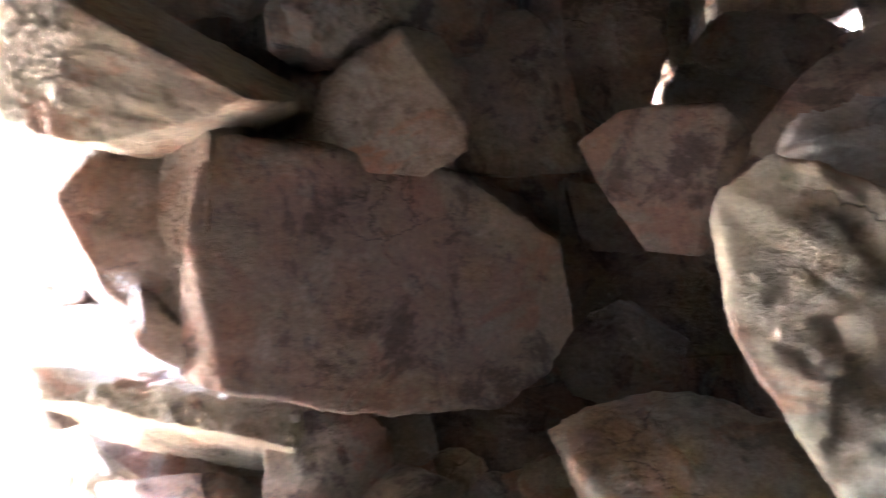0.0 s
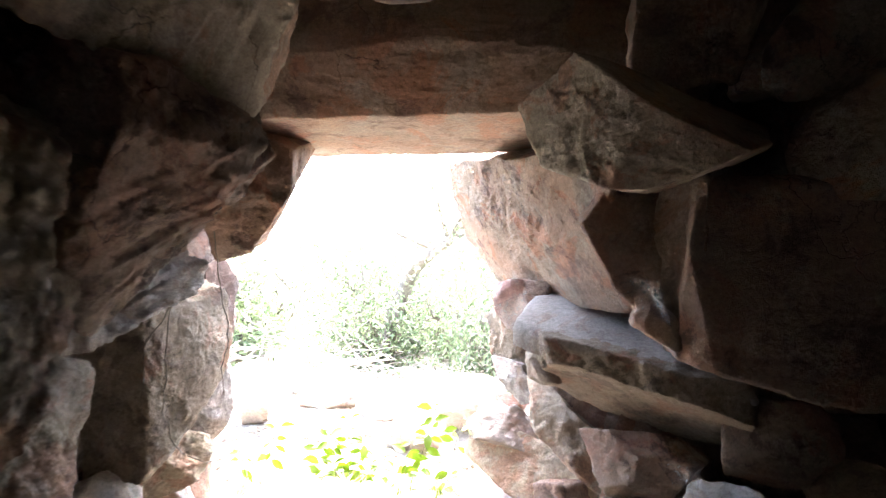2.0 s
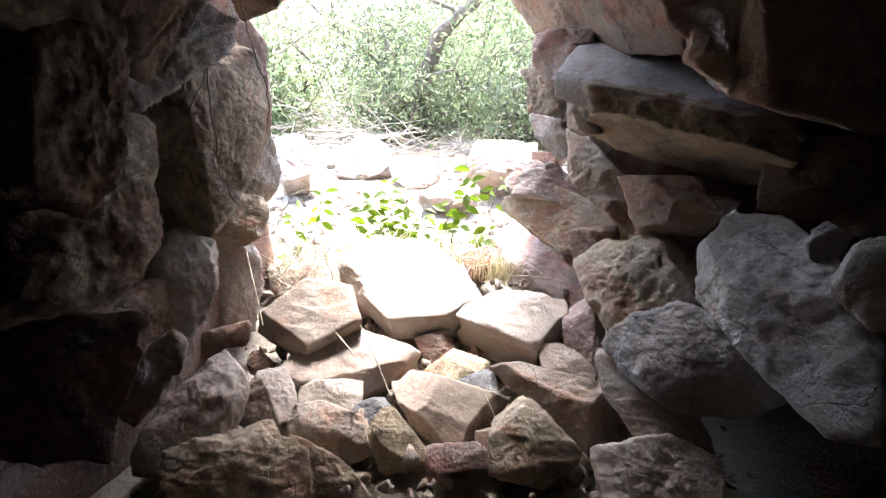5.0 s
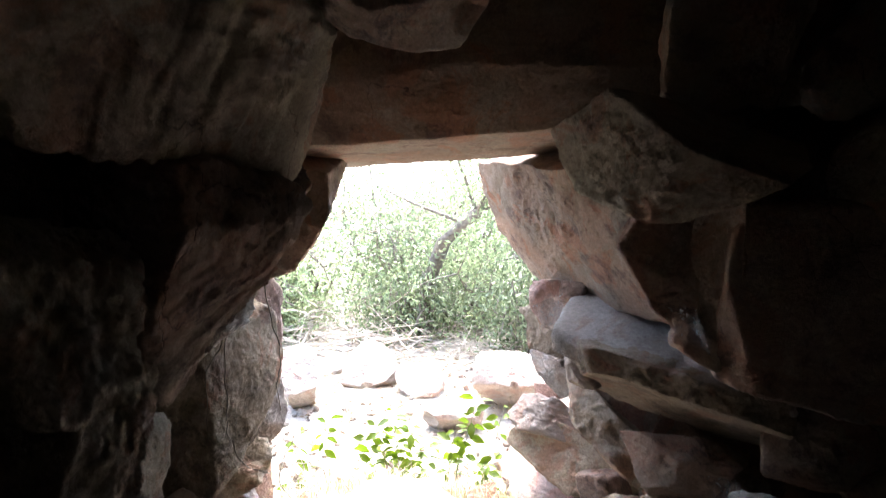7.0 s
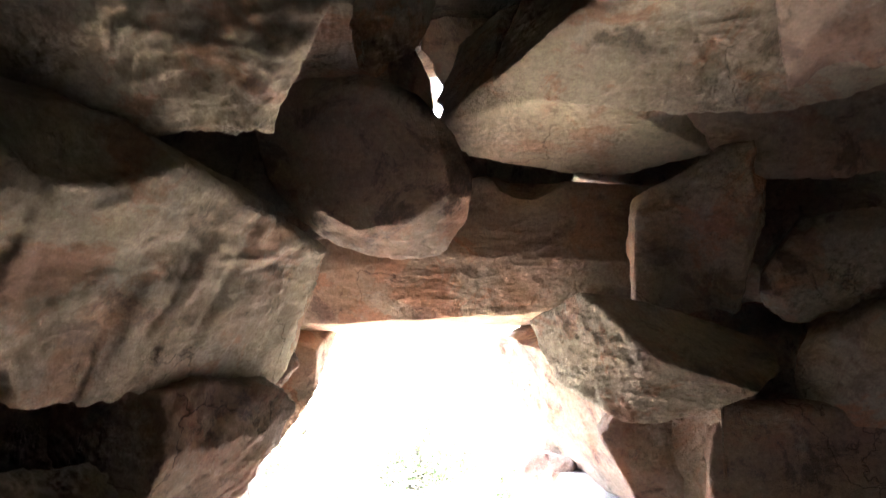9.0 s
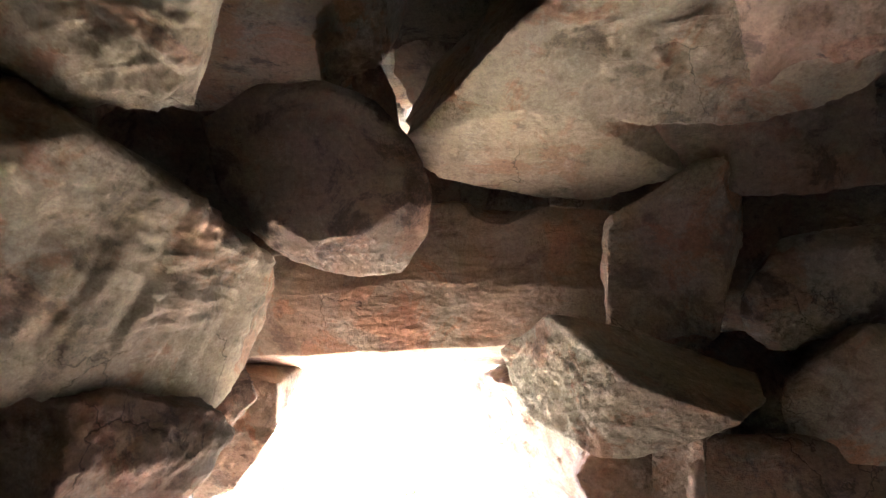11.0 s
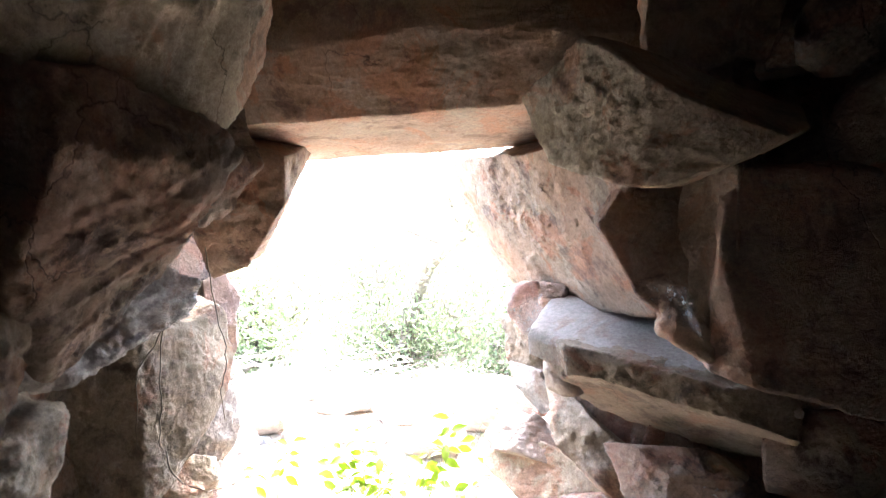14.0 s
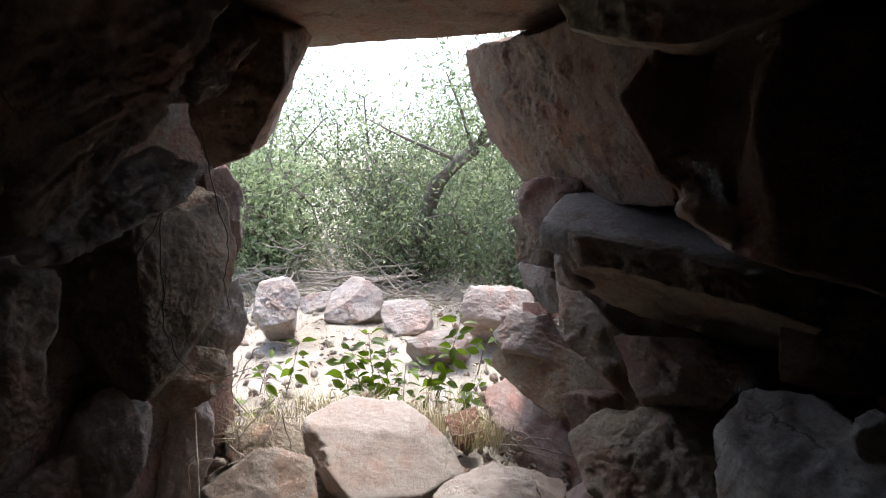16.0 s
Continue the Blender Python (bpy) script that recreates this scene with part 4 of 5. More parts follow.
loose_rock((-0.56, 3.06, 0.17), 0, -53, [(-0.19, -0.03), (-0.11, -0.07), (0.16, -0.05), (0.18, 0.06), (-0.03, 0.09)], 0.25, "pale", 106, where="sunk in dry ground outside", group="boulders outside")
loose_rock((-1.66, 3.98, 0.18), 0, -53, [(-0.14, 0.02), (-0.05, -0.13), (0.13, -0.03), (0.06, 0.14)], 0.25, "pale", 107, where="sunk in dry ground outside", group="boulders outside")

# ---- plants ----
def leaf_material(name, a, b, through=0.35):
    m, t, bsdf = node_material(name)
    rnd = t.nodes.new("ShaderNodeNewGeometry").outputs["Random Per Island"]
    col = ramp(t, rnd, [(0.0, a), (1.0, b)])
    hue = t.nodes.new("ShaderNodeHueSaturation")
    tone = t.nodes.new("ShaderNodeMapRange")
    tone.inputs[3].default_value, tone.inputs[4].default_value = 0.6, 1.35
    t.links.new(t.nodes.new("ShaderNodeObjectInfo").outputs["Random"], tone.inputs[0])
    t.links.new(tone.outputs[0], hue.inputs["Value"])
    t.links.new(col, hue.inputs["Color"])
    col = hue.outputs[0]
    t.links.new(col, bsdf.inputs["Base Color"])
    bsdf.inputs["Roughness"].default_value = 0.5
    tr = t.nodes.new("ShaderNodeBsdfTranslucent")
    t.links.new(col, tr.inputs[0])
    mx = t.nodes.new("ShaderNodeMixShader")
    mx.inputs[0].default_value = through
    t.links.new(bsdf.outputs[0], mx.inputs[1])
    t.links.new(tr.outputs[0], mx.inputs[2])
    t.links.new(mx.outputs[0], t.nodes["Material Output"].inputs[0])
    return m


def twig_material(name, a, b):
    m, t, bsdf = node_material(name)
    co = t.nodes.new("ShaderNodeTexCoord").outputs["Object"]
    n = add(t, "ShaderNodeTexNoise", Scale=30.0, Detail=5.0)
    t.links.new(co, n.inputs["Vector"])
    t.links.new(ramp(t, n.outputs[0], [(0.3, a), (0.7, b)]), bsdf.inputs["Base Color"])
    bsdf.inputs["Roughness"].default_value = 0.9
    return m


BUSH_LEAF = leaf_material("bush_leaf", (0.12, 0.16, 0.07), (0.37, 0.43, 0.23), 0.45)
SHRUB_LEAF = leaf_material("shrub_leaf", (0.04, 0.09, 0.004), (0.13, 0.18, 0.006), 0.5)
BARK = twig_material("grey_bark", (0.10, 0.08, 0.06), (0.22, 0.19, 0.15))
DRY = twig_material("dry_twig", (0.25, 0.20, 0.15), (0.42, 0.37, 0.30))
STRAW = leaf_material("straw", (0.40, 0.33, 0.17), (0.55, 0.47, 0.28), 0.3)


def tube(points, radii, sides=5):
    """Vertices and faces of a tapered stem along the points."""
    v, f = [], []
    pts = [Vector(p) for p in points]
    for k, (p, r) in enumerate(zip(pts, radii)):
        d = (pts[min(k + 1, len(pts) - 1)] - pts[max(k - 1, 0)]).normalized()
        a = d.orthogonal().normalized()
        b = d.cross(a)
        for s in range(sides):
            ang = 2 * math.pi * s / sides
            v.append(p + a * (r * math.cos(ang)) + b * (r * math.sin(ang)))
    for k in range(len(pts) - 1):
        for s in range(sides):
            f.append([k * sides + s, k * sides + (s + 1) % sides, (k + 1) * sides + (s + 1) % sides, (k + 1) * sides + s])
    return v, f


def join(pieces):
    v, f = [], []
    for pv, pf in pieces:
        o = len(v)
        v += [tuple(x) for x in pv]
        f += [[i + o for i in q] for q in pf]
    return v, f


def plain_mesh(name, vf, mat, smooth=True):
    me = bpy.data.meshes.new(name)
    me.from_pydata(vf[0], [], vf[1])
    me.polygons.foreach_set("use_smooth", [smooth] * len(me.polygons))
    me.materials.append(mat)
    return me


def leaf(at, along, length, width, rng, fold=0.25):
    """One pointed leaf, folded along its rib."""
    along = Vector(along).normalized()
    side = along.cross(Vector(rng.normal(size=3))).normalized()
    up = side.cross(along)
    p = Vector(at)
    q = [p, p + along * length * 0.45 + side * width / 2 + up * width * fold, p + along * length - up * length * 0.12, p + along * length * 0.45 - side * width / 2 + up * width * fold]
    return q, [[0, 2, 1], [0, 3, 2]]


def bush(at, radius, height, leaves, seed, label, group="thicket outside the doorway", leaf_size=0.06, lean=0.0):
    """A wild shrub: crooked stems from one base and clumps of small leaves with gaps."""
    rng = np.random.RandomState(seed)
    root = new("bush", None)
    root.location = at
    stems, clumps = [], []
    for k in range(9):
        ang, out = rng.uniform(0, 6.28), rng.uniform(0.2, 1.0)
        tip = Vector((math.cos(ang) * radius * out + lean, math.sin(ang) * radius * out, height * rng.uniform(0.55, 1.0)))
        pts = [Vector((0, 0, -0.1))]
        for s in range(1, 6):
            u = s / 5
            pts.append(Vector((tip.x * u ** 1.3, tip.y * u ** 1.3, tip.z * u)) + Vector(rng.normal(size=3)) * 0.05 * height)
        stems.append(tube(pts, [0.022 * (1 - s / 6.5) * max(height, 1) for s in range(6)]))
        for s in range(1, 6):
            for _ in range(3):
                end = pts[s] + Vector(rng.normal(size=3)) * 0.28 * radius
                end.z = max(end.z, 0.06)
                stems.append(tube([pts[s], (pts[s] + end) / 2 + Vector(rng.normal(size=3)) * 0.03, end], [0.008, 0.005, 0.002], 4))
                clumps.append(end)
    part("branchwork", plain_mesh("branchwork", join(stems), BARK), root, Matrix())
    v = np.empty((leaves * 4, 3))
    f = []
    for k in range(leaves):
        c = clumps[rng.randint(len(clumps))]
        d = Vector(rng.normal(size=3))
        pos = c + Vector(rng.normal(size=3)) * 0.21 * radius
        q, qf = leaf(pos, d + Vector((0, 0, 0.3)), leaf_size * rng.uniform(0.6, 1.3), leaf_size * 0.45, rng)
        v[k * 4:k * 4 + 4] = [x[:] for x in q]
        f += [[i + k * 4 for i in t] for t in qf]
    part("crown", plain_mesh("crown", (v.tolist(), f), BUSH_LEAF, False), root, Matrix())
    return tagged(root, label, "bush", group)


_g = lambda x, y: float(ground_height(np.array([x]), np.array([y]))[0])
_rng = np.random.RandomState(3)
for k, (x, y, r, h, n) in enumerate([(-2.6, 5.4, 0.9, 1.5, 9000), (-1.6, 6.0, 0.9, 1.3, 9000), (-0.6, 5.6, 0.8, 1.0, 8000), (0.3, 5.3, 0.8, 1.3, 8000), (-3.6, 6.8, 1.2, 2.2, 10000),
                                     (-2.2, 7.4, 1.2, 1.9, 10000), (-0.9, 7.2, 1.1, 1.7, 10000), (0.5, 7.0, 1.2, 2.0, 10000), (1.6, 6.2, 1.0, 1.7, 9000), (-1.2, 5.0, 0.6, 0.6, 5000), (-0.1, 4.6, 0.6, 0.7, 5000),
                                     (-2.55, 4.95, 0.6, 1.25, 9000), (2.4, 8.5, 1.5, 2.4, 9000), (-4.5, 9, 1.6, 2.6, 9000), (-1.5, 9.5, 1.6, 2.2, 9000), (0.2, 9.2, 1.5, 2.3, 9000)]):
    bush((x, y, _g(x, y)), r, h * 0.88, int(n * 0.5), 50 + k, "green wild bush with small leaves on dry ground" if h < 1.6 else "tall green wild bush with small leaves")


def seedling(base, tip, leaves, seed, size=0.072):
    """A young green shoot: one thin stem, with leaves that stand off it in turns."""
    rng = np.random.RandomState(seed)
    base, tip = Vector(base), Vector(tip)
    root = new("seedling", None)
    root.location = base
    bend = Vector(rng.normal(size=3)) * 0.012
    pts = [(tip - base) * u + bend * math.sin(u * 3.1) for u in np.linspace(-0.12, 1, 7)]
    part("stem", plain_mesh("stem", tube(pts, [0.0028 - 0.0003 * k for k in range(7)]), BARK), root, Matrix())
    for k in range(leaves):
        u = 0.25 + 0.75 * (k + 1) / leaves
        p = (tip - base) * u + bend * math.sin(u * 3.1)
        ang = k * 2.4 + rng.uniform(-0.5, 0.5)
        d = Vector((math.cos(ang), 0.6 * math.sin(ang), rng.uniform(-0.7, 0.5)))
        me = BROAD_LEAF[rng.randint(len(BROAD_LEAF))]
        s = size / 0.055 * rng.uniform(0.6, 1.15)
        q = d.to_track_quat("Y", "Z").to_matrix().to_4x4()
        part("leaf", me, root, Matrix.Translation(p) @ q @ pose(0, 0, 0, 0, rng.uniform(-75, 75), 0) @ Matrix.Scale(s, 4))
    return tagged(root, "young green shoot with pointed leaves in dry grass", "plant", "shoots by the doorway")


def broad_leaf(seed):
    rng = np.random.RandomState(seed)
    n, length, width = 7, 0.055, 0.026
    v, f = [], []
    for k in range(n):
        u = k / (n - 1)
        w = width / 2 * math.sin(math.pi * min(u * 1.08 + 0.02, 1)) ** 0.8
        z = -0.012 * u * u + rng.uniform(-0.001, 0.001)
        y = 0.012 + u * length
        v += [(-w, y, z + w * 0.35), (0, y, z), (w, y, z + w * 0.35)]
    v += [(-0.0006, 0, 0.0), (0.0006, 0, 0)]
    for k in range(n - 1):
        a = 3 * k
        f += [[a, a + 1, a + 4, a + 3], [a + 1, a + 2, a + 5, a + 4]]
    f.append([3 * n, 3 * n + 1, 1])
    return plain_mesh("leaf", (v, f), SHRUB_LEAF)


BROAD_LEAF = [broad_leaf(k) for k in range(3)]
for k, (b, t, n) in enumerate([((-0.69, 2.36, 0.07), (-0.75, 2.38, 0.37), 14), ((-0.75, 2.36, 0.07), (-0.83, 2.38, 0.29), 12), ((-0.64, 2.36, 0.08), (-0.66, 2.38, 0.31), 12),
                               ((-0.59, 2.36, 0.07), (-0.58, 2.38, 0.25), 9), ((-0.82, 2.36, 0.07), (-0.87, 2.38, 0.24), 9), ((-0.46, 2.36, 0.11), (-0.34, 2.38, 0.46), 16),
                               ((-0.48, 2.36, 0.1), (-0.44, 2.38, 0.31), 9), ((-0.29, 2.36, 0.08), (-0.25, 2.38, 0.2), 7), ((-0.33, 2.36, 0.08), (-0.31, 2.38, 0.14), 5),
                               ((-0.61, 2.36, 0.08), (-0.72, 2.38, 0.23), 8), ((-1.32, 2.36, -0.02), (-1.2, 2.38, 0.06), 5), ((-1.39, 2.36, -0.01), (-1.43, 2.38, 0.05), 4),
                               ((-1.24, 2.36, -0.13), (-1.22, 2.38, -0.04), 4), ((-1.13, 2.36, 0.19), (-1.08, 2.38, 0.31), 5), ((-0.26, 2.36, 0.34), (-0.22, 2.38, 0.41), 4),
                               ((-1.26, 2.36, 0.18), (-1.22, 2.38, 0.22), 4)]):
    seedling((b[0], b[1], b[2] - 0.1), t, int(n * 1.4) + 2, 200 + k, 0.072)


def grass(spots, seed):
    """Dry tufts: thin bent blades."""
    rng = np.random.RandomState(seed)
    pieces = []
    for x, y, z, r, h, n in spots:
        for _ in range(n):
            p = Vector((x + rng.normal() * r, y + rng.normal() * r * 0.6, z - 0.02))
            out = Vector((rng.normal(), rng.normal(), 0)) * 0.5
            hh = h * rng.uniform(0.4, 1.2)
            side = Vector((rng.normal(), rng.normal(), 0)).normalized() * 0.0016
            a, b, c = p, p + Vector((0, 0, hh * 0.6)) + out * hh * 0.25, p + Vector((0, 0, hh * 0.85)) + out * hh
            pieces.append(([a - side, a + side, b + side, b - side, c], [[0, 1, 2, 3], [3, 2, 4]]))
    return tagged(new("dry_grass", plain_mesh("dry_grass", join(pieces), STRAW, False)), "tufts of dry straw-coloured grass", "grass", kind="stuff")


_spots = [(-0.72, 2.12, 0.08, 0.09, 0.14, 260), (-0.45, 2.14, 0.08, 0.10, 0.13, 260), (-0.22, 2.1, 0.05, 0.06, 0.14, 200), (-1.1, 1.98, -0.02, 0.06, 0.22, 220), (-1.0, 2.3, 0.0, 0.1, 0.15, 200), (-0.3, 2.35, 0.0, 0.12, 0.14, 220)]
for _ in range(200):
    x, y = _rng.uniform(-3.2, 1.2), _rng.uniform(2.3, 5.0)
    _spots.append((x, y, _g(x, y), 0.07, 0.10, 26))
grass(_spots, 4)


def dead_branch(points, r0, seed, label="fallen dead grey branch on the ground", name="branch"):
    rng = np.random.RandomState(seed)
    pts = [Vector(p) for p in points]
    root = pts[0].copy()
    pieces = [tube([p - root for p in pts], [r0 * (1 - 0.75 * k / max(len(pts) - 1, 1)) for k in range(len(pts))], 6)]
    ob = new(name, plain_mesh(name, join(pieces), DRY))
    ob.location = root
    return tagged(ob, label, "branch", "dead branches outside")


for k in range(60):
    x, y = (_rng.normal(-1.9, 0.35), _rng.normal(4.5, 0.2)) if k < 30 else (_rng.uniform(-2.4, 0.6), _rng.uniform(4.2, 5.2))
    ang, n, ln = _rng.uniform(-0.5, 0.5) + (0 if _rng.rand() < 0.8 else 1.3), 5, _rng.uniform(0.3, 0.9)
    z = _g(x, y) + _rng.uniform(0.0, 0.2 if k < 30 else 0.08)
    dead_branch([(x + math.cos(ang) * ln * u, y + math.sin(ang) * ln * u, z + 0.1 * u * _rng.rand() + 0.03 * _rng.normal()) for u in np.linspace(0, 1, n)], _rng.uniform(0.005, 0.018), 300 + k)


def brushwood(seed, count):
    """A tangle of thin dead twigs heaped at the foot of the bushes."""
    rng = np.random.RandomState(seed)
    pieces = []
    for _ in range(count):
        x, y = rng.uniform(-3.0, 1.0), rng.uniform(4.1, 5.3)
        heap = 0.34 * math.exp(-((x + 1.9) / 0.5) ** 2) + 0.12
        p = Vector((x, y, _g(x, y) + rng.uniform(0.0, heap)))
        ang = rng.normal() * 0.6 + (math.pi if rng.rand() < 0.5 else 0)
        d, ln, pts = Vector((math.cos(ang), math.sin(ang), rng.normal() * 0.25)), rng.uniform(0.2, 0.8), []
        for _ in range(5):
            pts.append(p.copy())
            d = (d + Vector(rng.normal(size=3)) * 0.22).normalized()
            p = p + d * ln / 5
        pieces.append(tube(pts, [rng.uniform(0.003, 0.008) * (1 - 0.15 * k) for k in range(5)], 4))
    return tagged(new("brushwood", plain_mesh("brushwood", join(pieces), DRY)), "tangle of dry grey twigs under the bushes", "brushwood", kind="stuff")


brushwood(61, 520)


def old_tree():
    rng = np.random.RandomState(8)
    root = new("tree", None)
    root.location = (-1.3, 5.3, _g(-1.3, 5.3))
    o = root.location
    trunk = [Vector(p) - o for p in ((-1.3, 5.3, 0.1), (-1.15, 5.2, 0.6), (-0.95, 5.08, 1.08), (-0.75, 5.0, 1.27), (-0.62, 5.0, 1.36), (-0.50, 5.0, 1.50), (-0.32, 5.1, 1.9), (-0.2, 5.2, 2.5))]
    part("trunk", plain_mesh("trunk", tube(trunk, [0.085, 0.08, 0.07, 0.062, 0.058, 0.05, 0.035, 0.015], 9), BARK), root, Matrix())
    limbs, ends = [], []
    for k in range(16):
        p = trunk[3 + k % 5]
        d = Vector((rng.normal() * 0.7, rng.normal() * 0.5, rng.uniform(0.2, 0.9)))
        q = p + d * 0.6 + Vector(rng.normal(size=3)) * 0.1
        part("limb", plain_mesh("limb", tube([p, (p + q) / 2 + Vector(rng.normal(size=3)) * 0.06, q], [0.022, 0.014, 0.005], 5), BARK), root, Matrix())
        ends += [q, (p + q) / 2]
    v, f = [], []
    for k in range(3600):
        c = ends[rng.randint(len(ends))] + Vector(rng.normal(size=3)) * 0.16
        q, qf = leaf(c, Vector(rng.normal(size=3)), 0.05 * rng.uniform(0.6, 1.3), 0.02, rng)
        f += [[i + len(v) for i in t] for t in qf]
        v += [x[:] for x in q]
    part("crown", plain_mesh("crown", (v, f), BUSH_LEAF, False), root, Matrix())
    return tagged(root, "crooked grey-barked small tree with sparse leaves", "tree")


old_tree()


def hanging_root(points, radius=0.0022):
    p = [Vector(x) for x in points]
    fine = []
    for k in range(len(p) - 1):
        for u in (0, 0.33, 0.66):
            fine.append(p[k].lerp(p[k + 1], u) + Vector((0.003 * math.sin(7 * k + 9 * u), 0, 0)))
    fine.append(p[-1])
    o = fine[0].copy()
    ob = new("root", plain_mesh("root", tube([q - o for q in fine], [radius * (1 - 0.4 * k / len(fine)) for k in range(len(fine))], 6), BARK))
    ob.location = o
    return tagged(ob, "thin dry root hanging over the stones", "root", "hanging roots")


hanging_root([(-1.03, 1.43, 0.96), (-1.05, 1.4, 0.88), (-1.08, 1.37, 0.82), (-1.08, 1.37, 0.69), (-1.08, 1.37, 0.59)])
hanging_root([(-1.01, 1.45, 1.02), (-1.04, 1.42, 0.92), (-1.04, 1.41, 0.81), (-1.04, 1.42, 0.7), (-1.04, 1.41, 0.61), (-1.03, 1.42, 0.58)])
hanging_root([(-0.96, 1.5, 1.16), (-0.95, 1.51, 1.07), (-0.94, 1.53, 0.96), (-0.92, 1.55, 0.86), (-0.92, 1.55, 0.79), (-0.93, 1.54, 0.73), (-0.92, 1.55, 0.64)])
hanging_root([(-1.03, 1.43, 0.58), (-1.02, 1.43, 0.53), (-1.0, 1.46, 0.48), (-0.95, 1.51, 0.44), (-0.92, 1.55, 0.44), (-0.88, 1.6, 0.45)])


def dry_vine(start, way, length, seed):
    """A thin dry runner that curls over the stones."""
    rng = np.random.RandomState(seed)
    at_, d, pts = Vector((0, 0, 0)), Vector(way).normalized(), []
    for _ in range(12):
        pts.append(at_.copy())
        d = (d + Vector(rng.normal(size=3)) * 0.35 + Vector((0, 0, -0.05))).normalized()
        at_ = at_ + d * length / 12
    ob = new("vine", plain_mesh("vine", tube(pts, [0.0024 - 0.0001 * k for k in range(12)], 5), DRY))
    ob.location = start
    return tagged(ob, "thin dry vine curling over the stones", "vine", "dry vines by the doorway")


for k in range(18):
    dry_vine((_rng.uniform(-1.12, -0.82), _rng.uniform(1.68, 2.0), _rng.uniform(0.08, 0.34)), (_rng.normal() * 0.7, -0.35, _rng.normal() * 0.6), _rng.uniform(0.18, 0.42), 400 + k)
for k in range(5):
    dry_vine((_rng.uniform(-0.2, 0.05), _rng.uniform(1.75, 1.95), _rng.uniform(0.12, 0.26)), (_rng.normal(), -0.4, 0.3 * _rng.normal()), _rng.uniform(0.15, 0.3), 430 + k)


def cobweb(corners, sag, seed):
    """A dusty sheet of web between stones, thin as gauze."""
    rng = np.random.RandomState(seed)
    a, b, c, d = [Vector(x) for x in corners]
    n = 12
    nor = (b - a).cross(d - a).normalized()
    v = []
    for i in range(n + 1):
        for j in range(n + 1):
            u, w = i / n, j / n
            edge = 0.06 * (math.sin(9 * u + seed) * math.sin(7 * w + seed))
            p = a.lerp(b, u).lerp(d.lerp(c, u), w + edge * w * (1 - w))
            v.append(p + nor * (sag * math.sin(math.pi * u) * math.sin(math.pi * w) + rng.normal() * 0.0012))
    f = [[i * (n + 1) + j, i * (n + 1) + j + 1, (i + 1) * (n + 1) + j + 1, (i + 1) * (n + 1) + j] for i in range(n) for j in range(n)]
    o = v[0].copy()
    ob = new("cobweb", plain_mesh("cobweb", ([(x - o)[:] for x in v], f), WEB))
    ob.location = o
    return tagged(ob, "dusty white cobweb stretched between stones", "cobweb", "cobwebs")


def web_material():
    m, t, bsdf = node_material("cobweb")
    co = t.nodes.new("ShaderNodeTexCoord").outputs["Object"]
    n = add(t, "ShaderNodeTexNoise", Scale=55.0, Detail=6.0, Roughness=0.7)
    t.links.new(co, n.inputs["Vector"])
    bsdf.inputs["Base Color"].default_value = (0.72, 0.72, 0.70, 1)
    bsdf.inputs["Roughness"].default_value = 0.9
    t.links.new(ramp(t, n.outputs[0], [(0.35, (0.02,)), (0.75, (0.5,))]), bsdf.inputs["Alpha"])
    return m


WEB = web_material()
cobweb([(0.22, 1.25, 1.07), (0.31, 1.18, 1.06), (0.33, 1.14, 0.96), (0.27, 1.2, 1.0)], 0.015, 1)
cobweb([(-0.09, 2.0, 0.94), (0.03, 1.91, 1.01), (0.04, 1.91, 0.84), (-0.02, 1.95, 0.86)], 0.02, 2)
cobweb([(0.14, 1.52, 0.06), (0.17, 1.52, 0.09), (0.18, 1.47, 0.0), (0.15, 1.48, -0.01)], 0.01, 3)
cobweb([(-0.27, 1.34, -0.02), (-0.16, 1.37, 0.01), (-0.14, 1.32, -0.04), (-0.22, 1.31, -0.05)], 0.01, 4)
cobweb([(-0.93, 0.79, 0.33), (-0.88, 0.83, 0.34), (-0.9, 0.8, 0.26), (-0.92, 0.77, 0.27)], 0.015, 5)
cobweb([(0.35, 1.31, 0.61), (0.44, 1.26, 0.62), (0.43, 1.25, 0.57), (0.38, 1.28, 0.57)], 0.01, 6)


# ---- small stuff on the floor ----
def scatter(name, spots, label, category, mat, seed, flat=0.6):
    """Crumbs of broken stone, too many to count."""
    rng = np.random.RandomState(seed)
    v0, f0 = sphere(2)
    vs, fs, base = [], [], 0
    for x, y, z, r in spots:
        d = v0 * (1 + 0.25 * rng.normal(size=(len(v0), 1)))
        m = np.array(Euler(rng.uniform(0, 6.28, 3)).to_matrix())
        vs.append((d * np.array([1, 0.75, flat]) * r) @ m.T + np.array([x, y, z]))
        fs.append(f0 + base)
        base += len(v0)
    return tagged(new(name, mesh_of(name, np.concatenate(vs), np.concatenate(fs), mat)), label, category, kind="stuff")


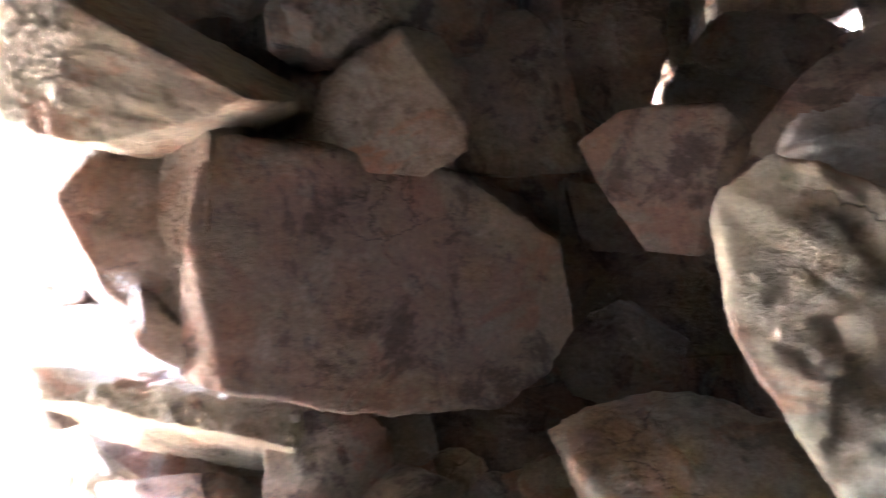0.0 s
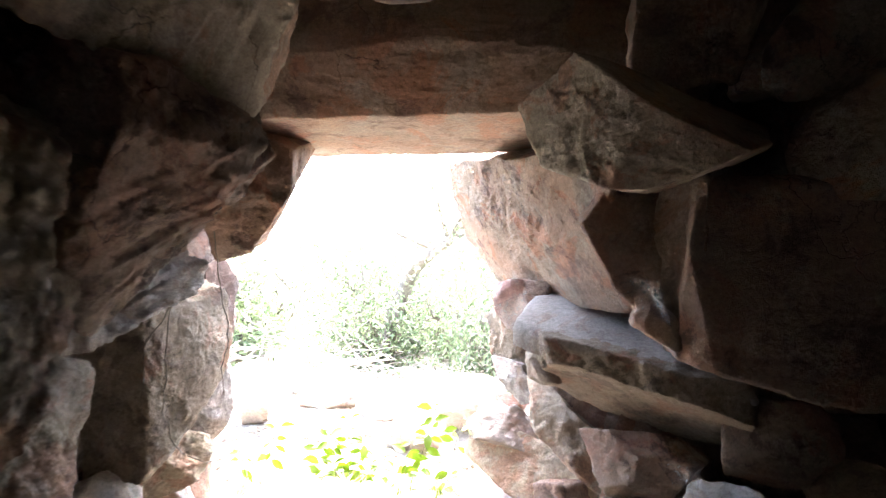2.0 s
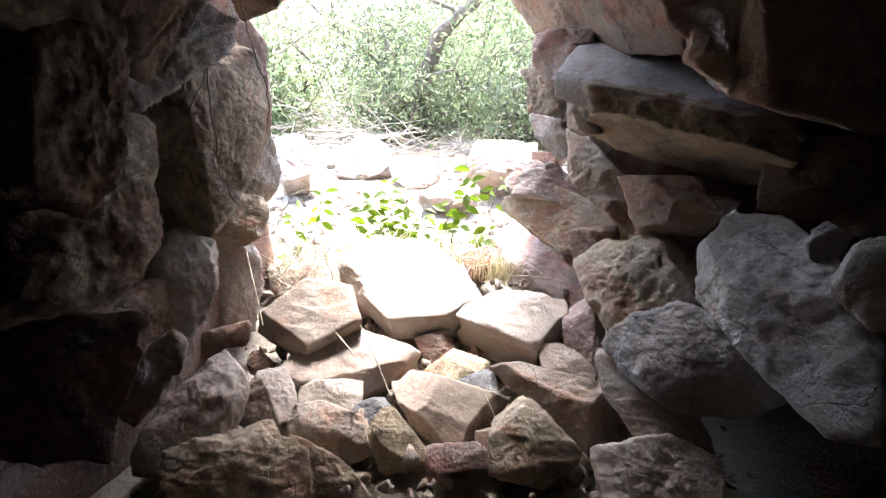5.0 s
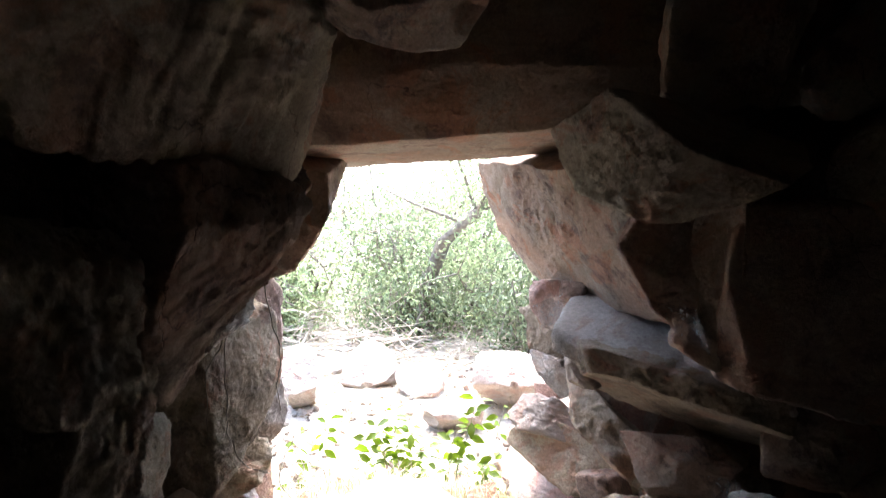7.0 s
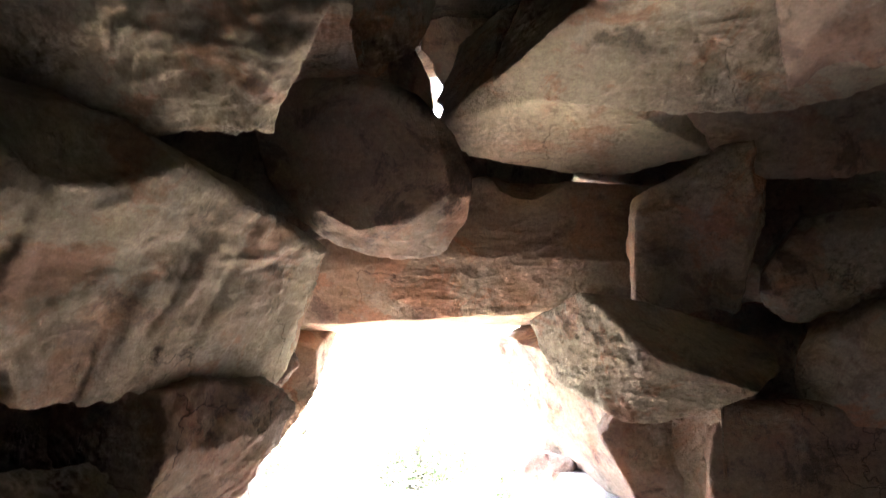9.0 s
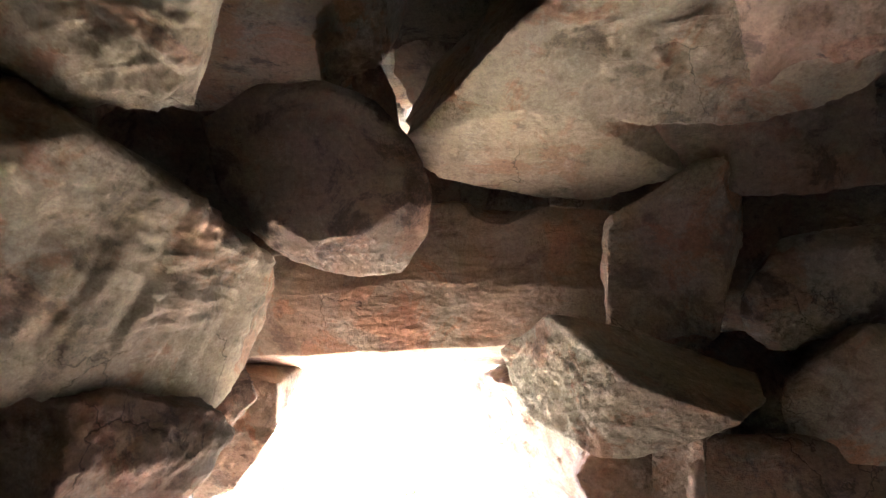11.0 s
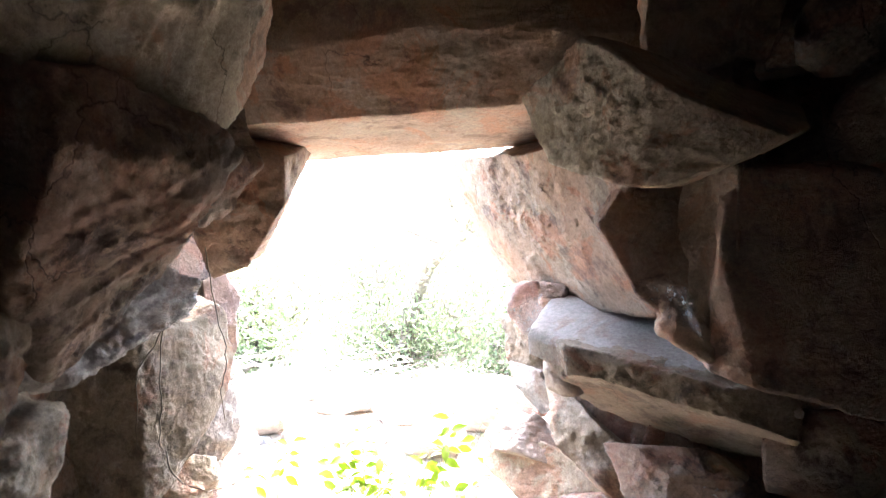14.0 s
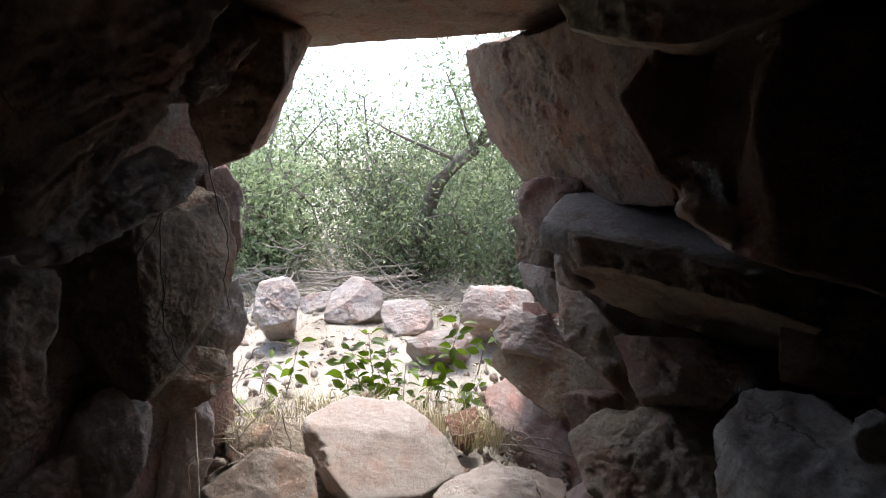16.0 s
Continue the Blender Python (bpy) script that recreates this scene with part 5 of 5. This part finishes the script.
_crumbs = []
for _ in range(900):
    x, y = _rng.uniform(-1.15, 0.4), _rng.uniform(0.8, 2.2)
    _crumbs.append((x, y, _g(x, y) + _rng.uniform(0.0, 0.09), abs(_rng.normal(0.012, 0.01)) + 0.004))
for _ in range(700):
    x, y = _rng.uniform(-2.6, 1.0), _rng.uniform(2.2, 4.6)
    _crumbs.append((x, y, _g(x, y) + 0.01, abs(_rng.normal(0.014, 0.014)) + 0.004))
scatter("gravel", _crumbs, "crumbs of broken sandstone on dry soil", "gravel", ROCK["buff"], 12)


def litter(seed, count):
    """Dead leaves and straws that lie about."""
    rng = np.random.RandomState(seed)
    pieces = []
    for _ in range(count):
        x, y = rng.uniform(-1.6, 0.6), rng.uniform(1.0, 4.4)
        q, qf = leaf((x, y, _g(x, y) + rng.uniform(0.01, 0.06)), (rng.normal(), rng.normal(), 0.1 * rng.normal()), rng.uniform(0.02, 0.06), rng.uniform(0.006, 0.02), rng, 0.5)
        pieces.append((q, qf))
    return tagged(new("leaf_litter", plain_mesh("leaf_litter", join(pieces), DEAD_LEAF, False)), "dry brown fallen leaves and straws", "leaf litter", kind="stuff")


DEAD_LEAF = leaf_material("dead_leaf", (0.10, 0.06, 0.035), (0.30, 0.22, 0.13), 0.15)
litter(31, 900)


def straw(a, b, seed):
    ob = new("twig", plain_mesh("twig", tube([(Vector(b) - Vector(a)) * u + Vector((0, 0, 0.01 * math.sin(u * 3.1))) for u in np.linspace(0, 1, 6)], [0.0025] * 6, 5), DRY))
    ob.location = a
    return tagged(ob, "thin dry twig lying across the rubble", "twig", "twigs on the rubble")


straw((-0.74, 1.47, -0.09), (-0.67, 1.54, -0.01), 1)
straw((-0.49, 1.32, -0.08), (-0.63, 1.48, 0.08), 1)
straw((-0.18, 1.25, -0.0), (-0.13, 1.18, -0.07), 1)
straw((-0.14, 1.99, 0.09), (0.08, 1.98, 0.08), 1)
straw((-0.08, 2.03, 0.13), (-0.01, 2.0, 0.1), 1)
straw((-0.81, 1.53, 0.09), (-0.65, 1.44, -0.01), 1)
straw((-1.12, 1.66, 0.26), (-0.98, 1.46, 0.06), 1)
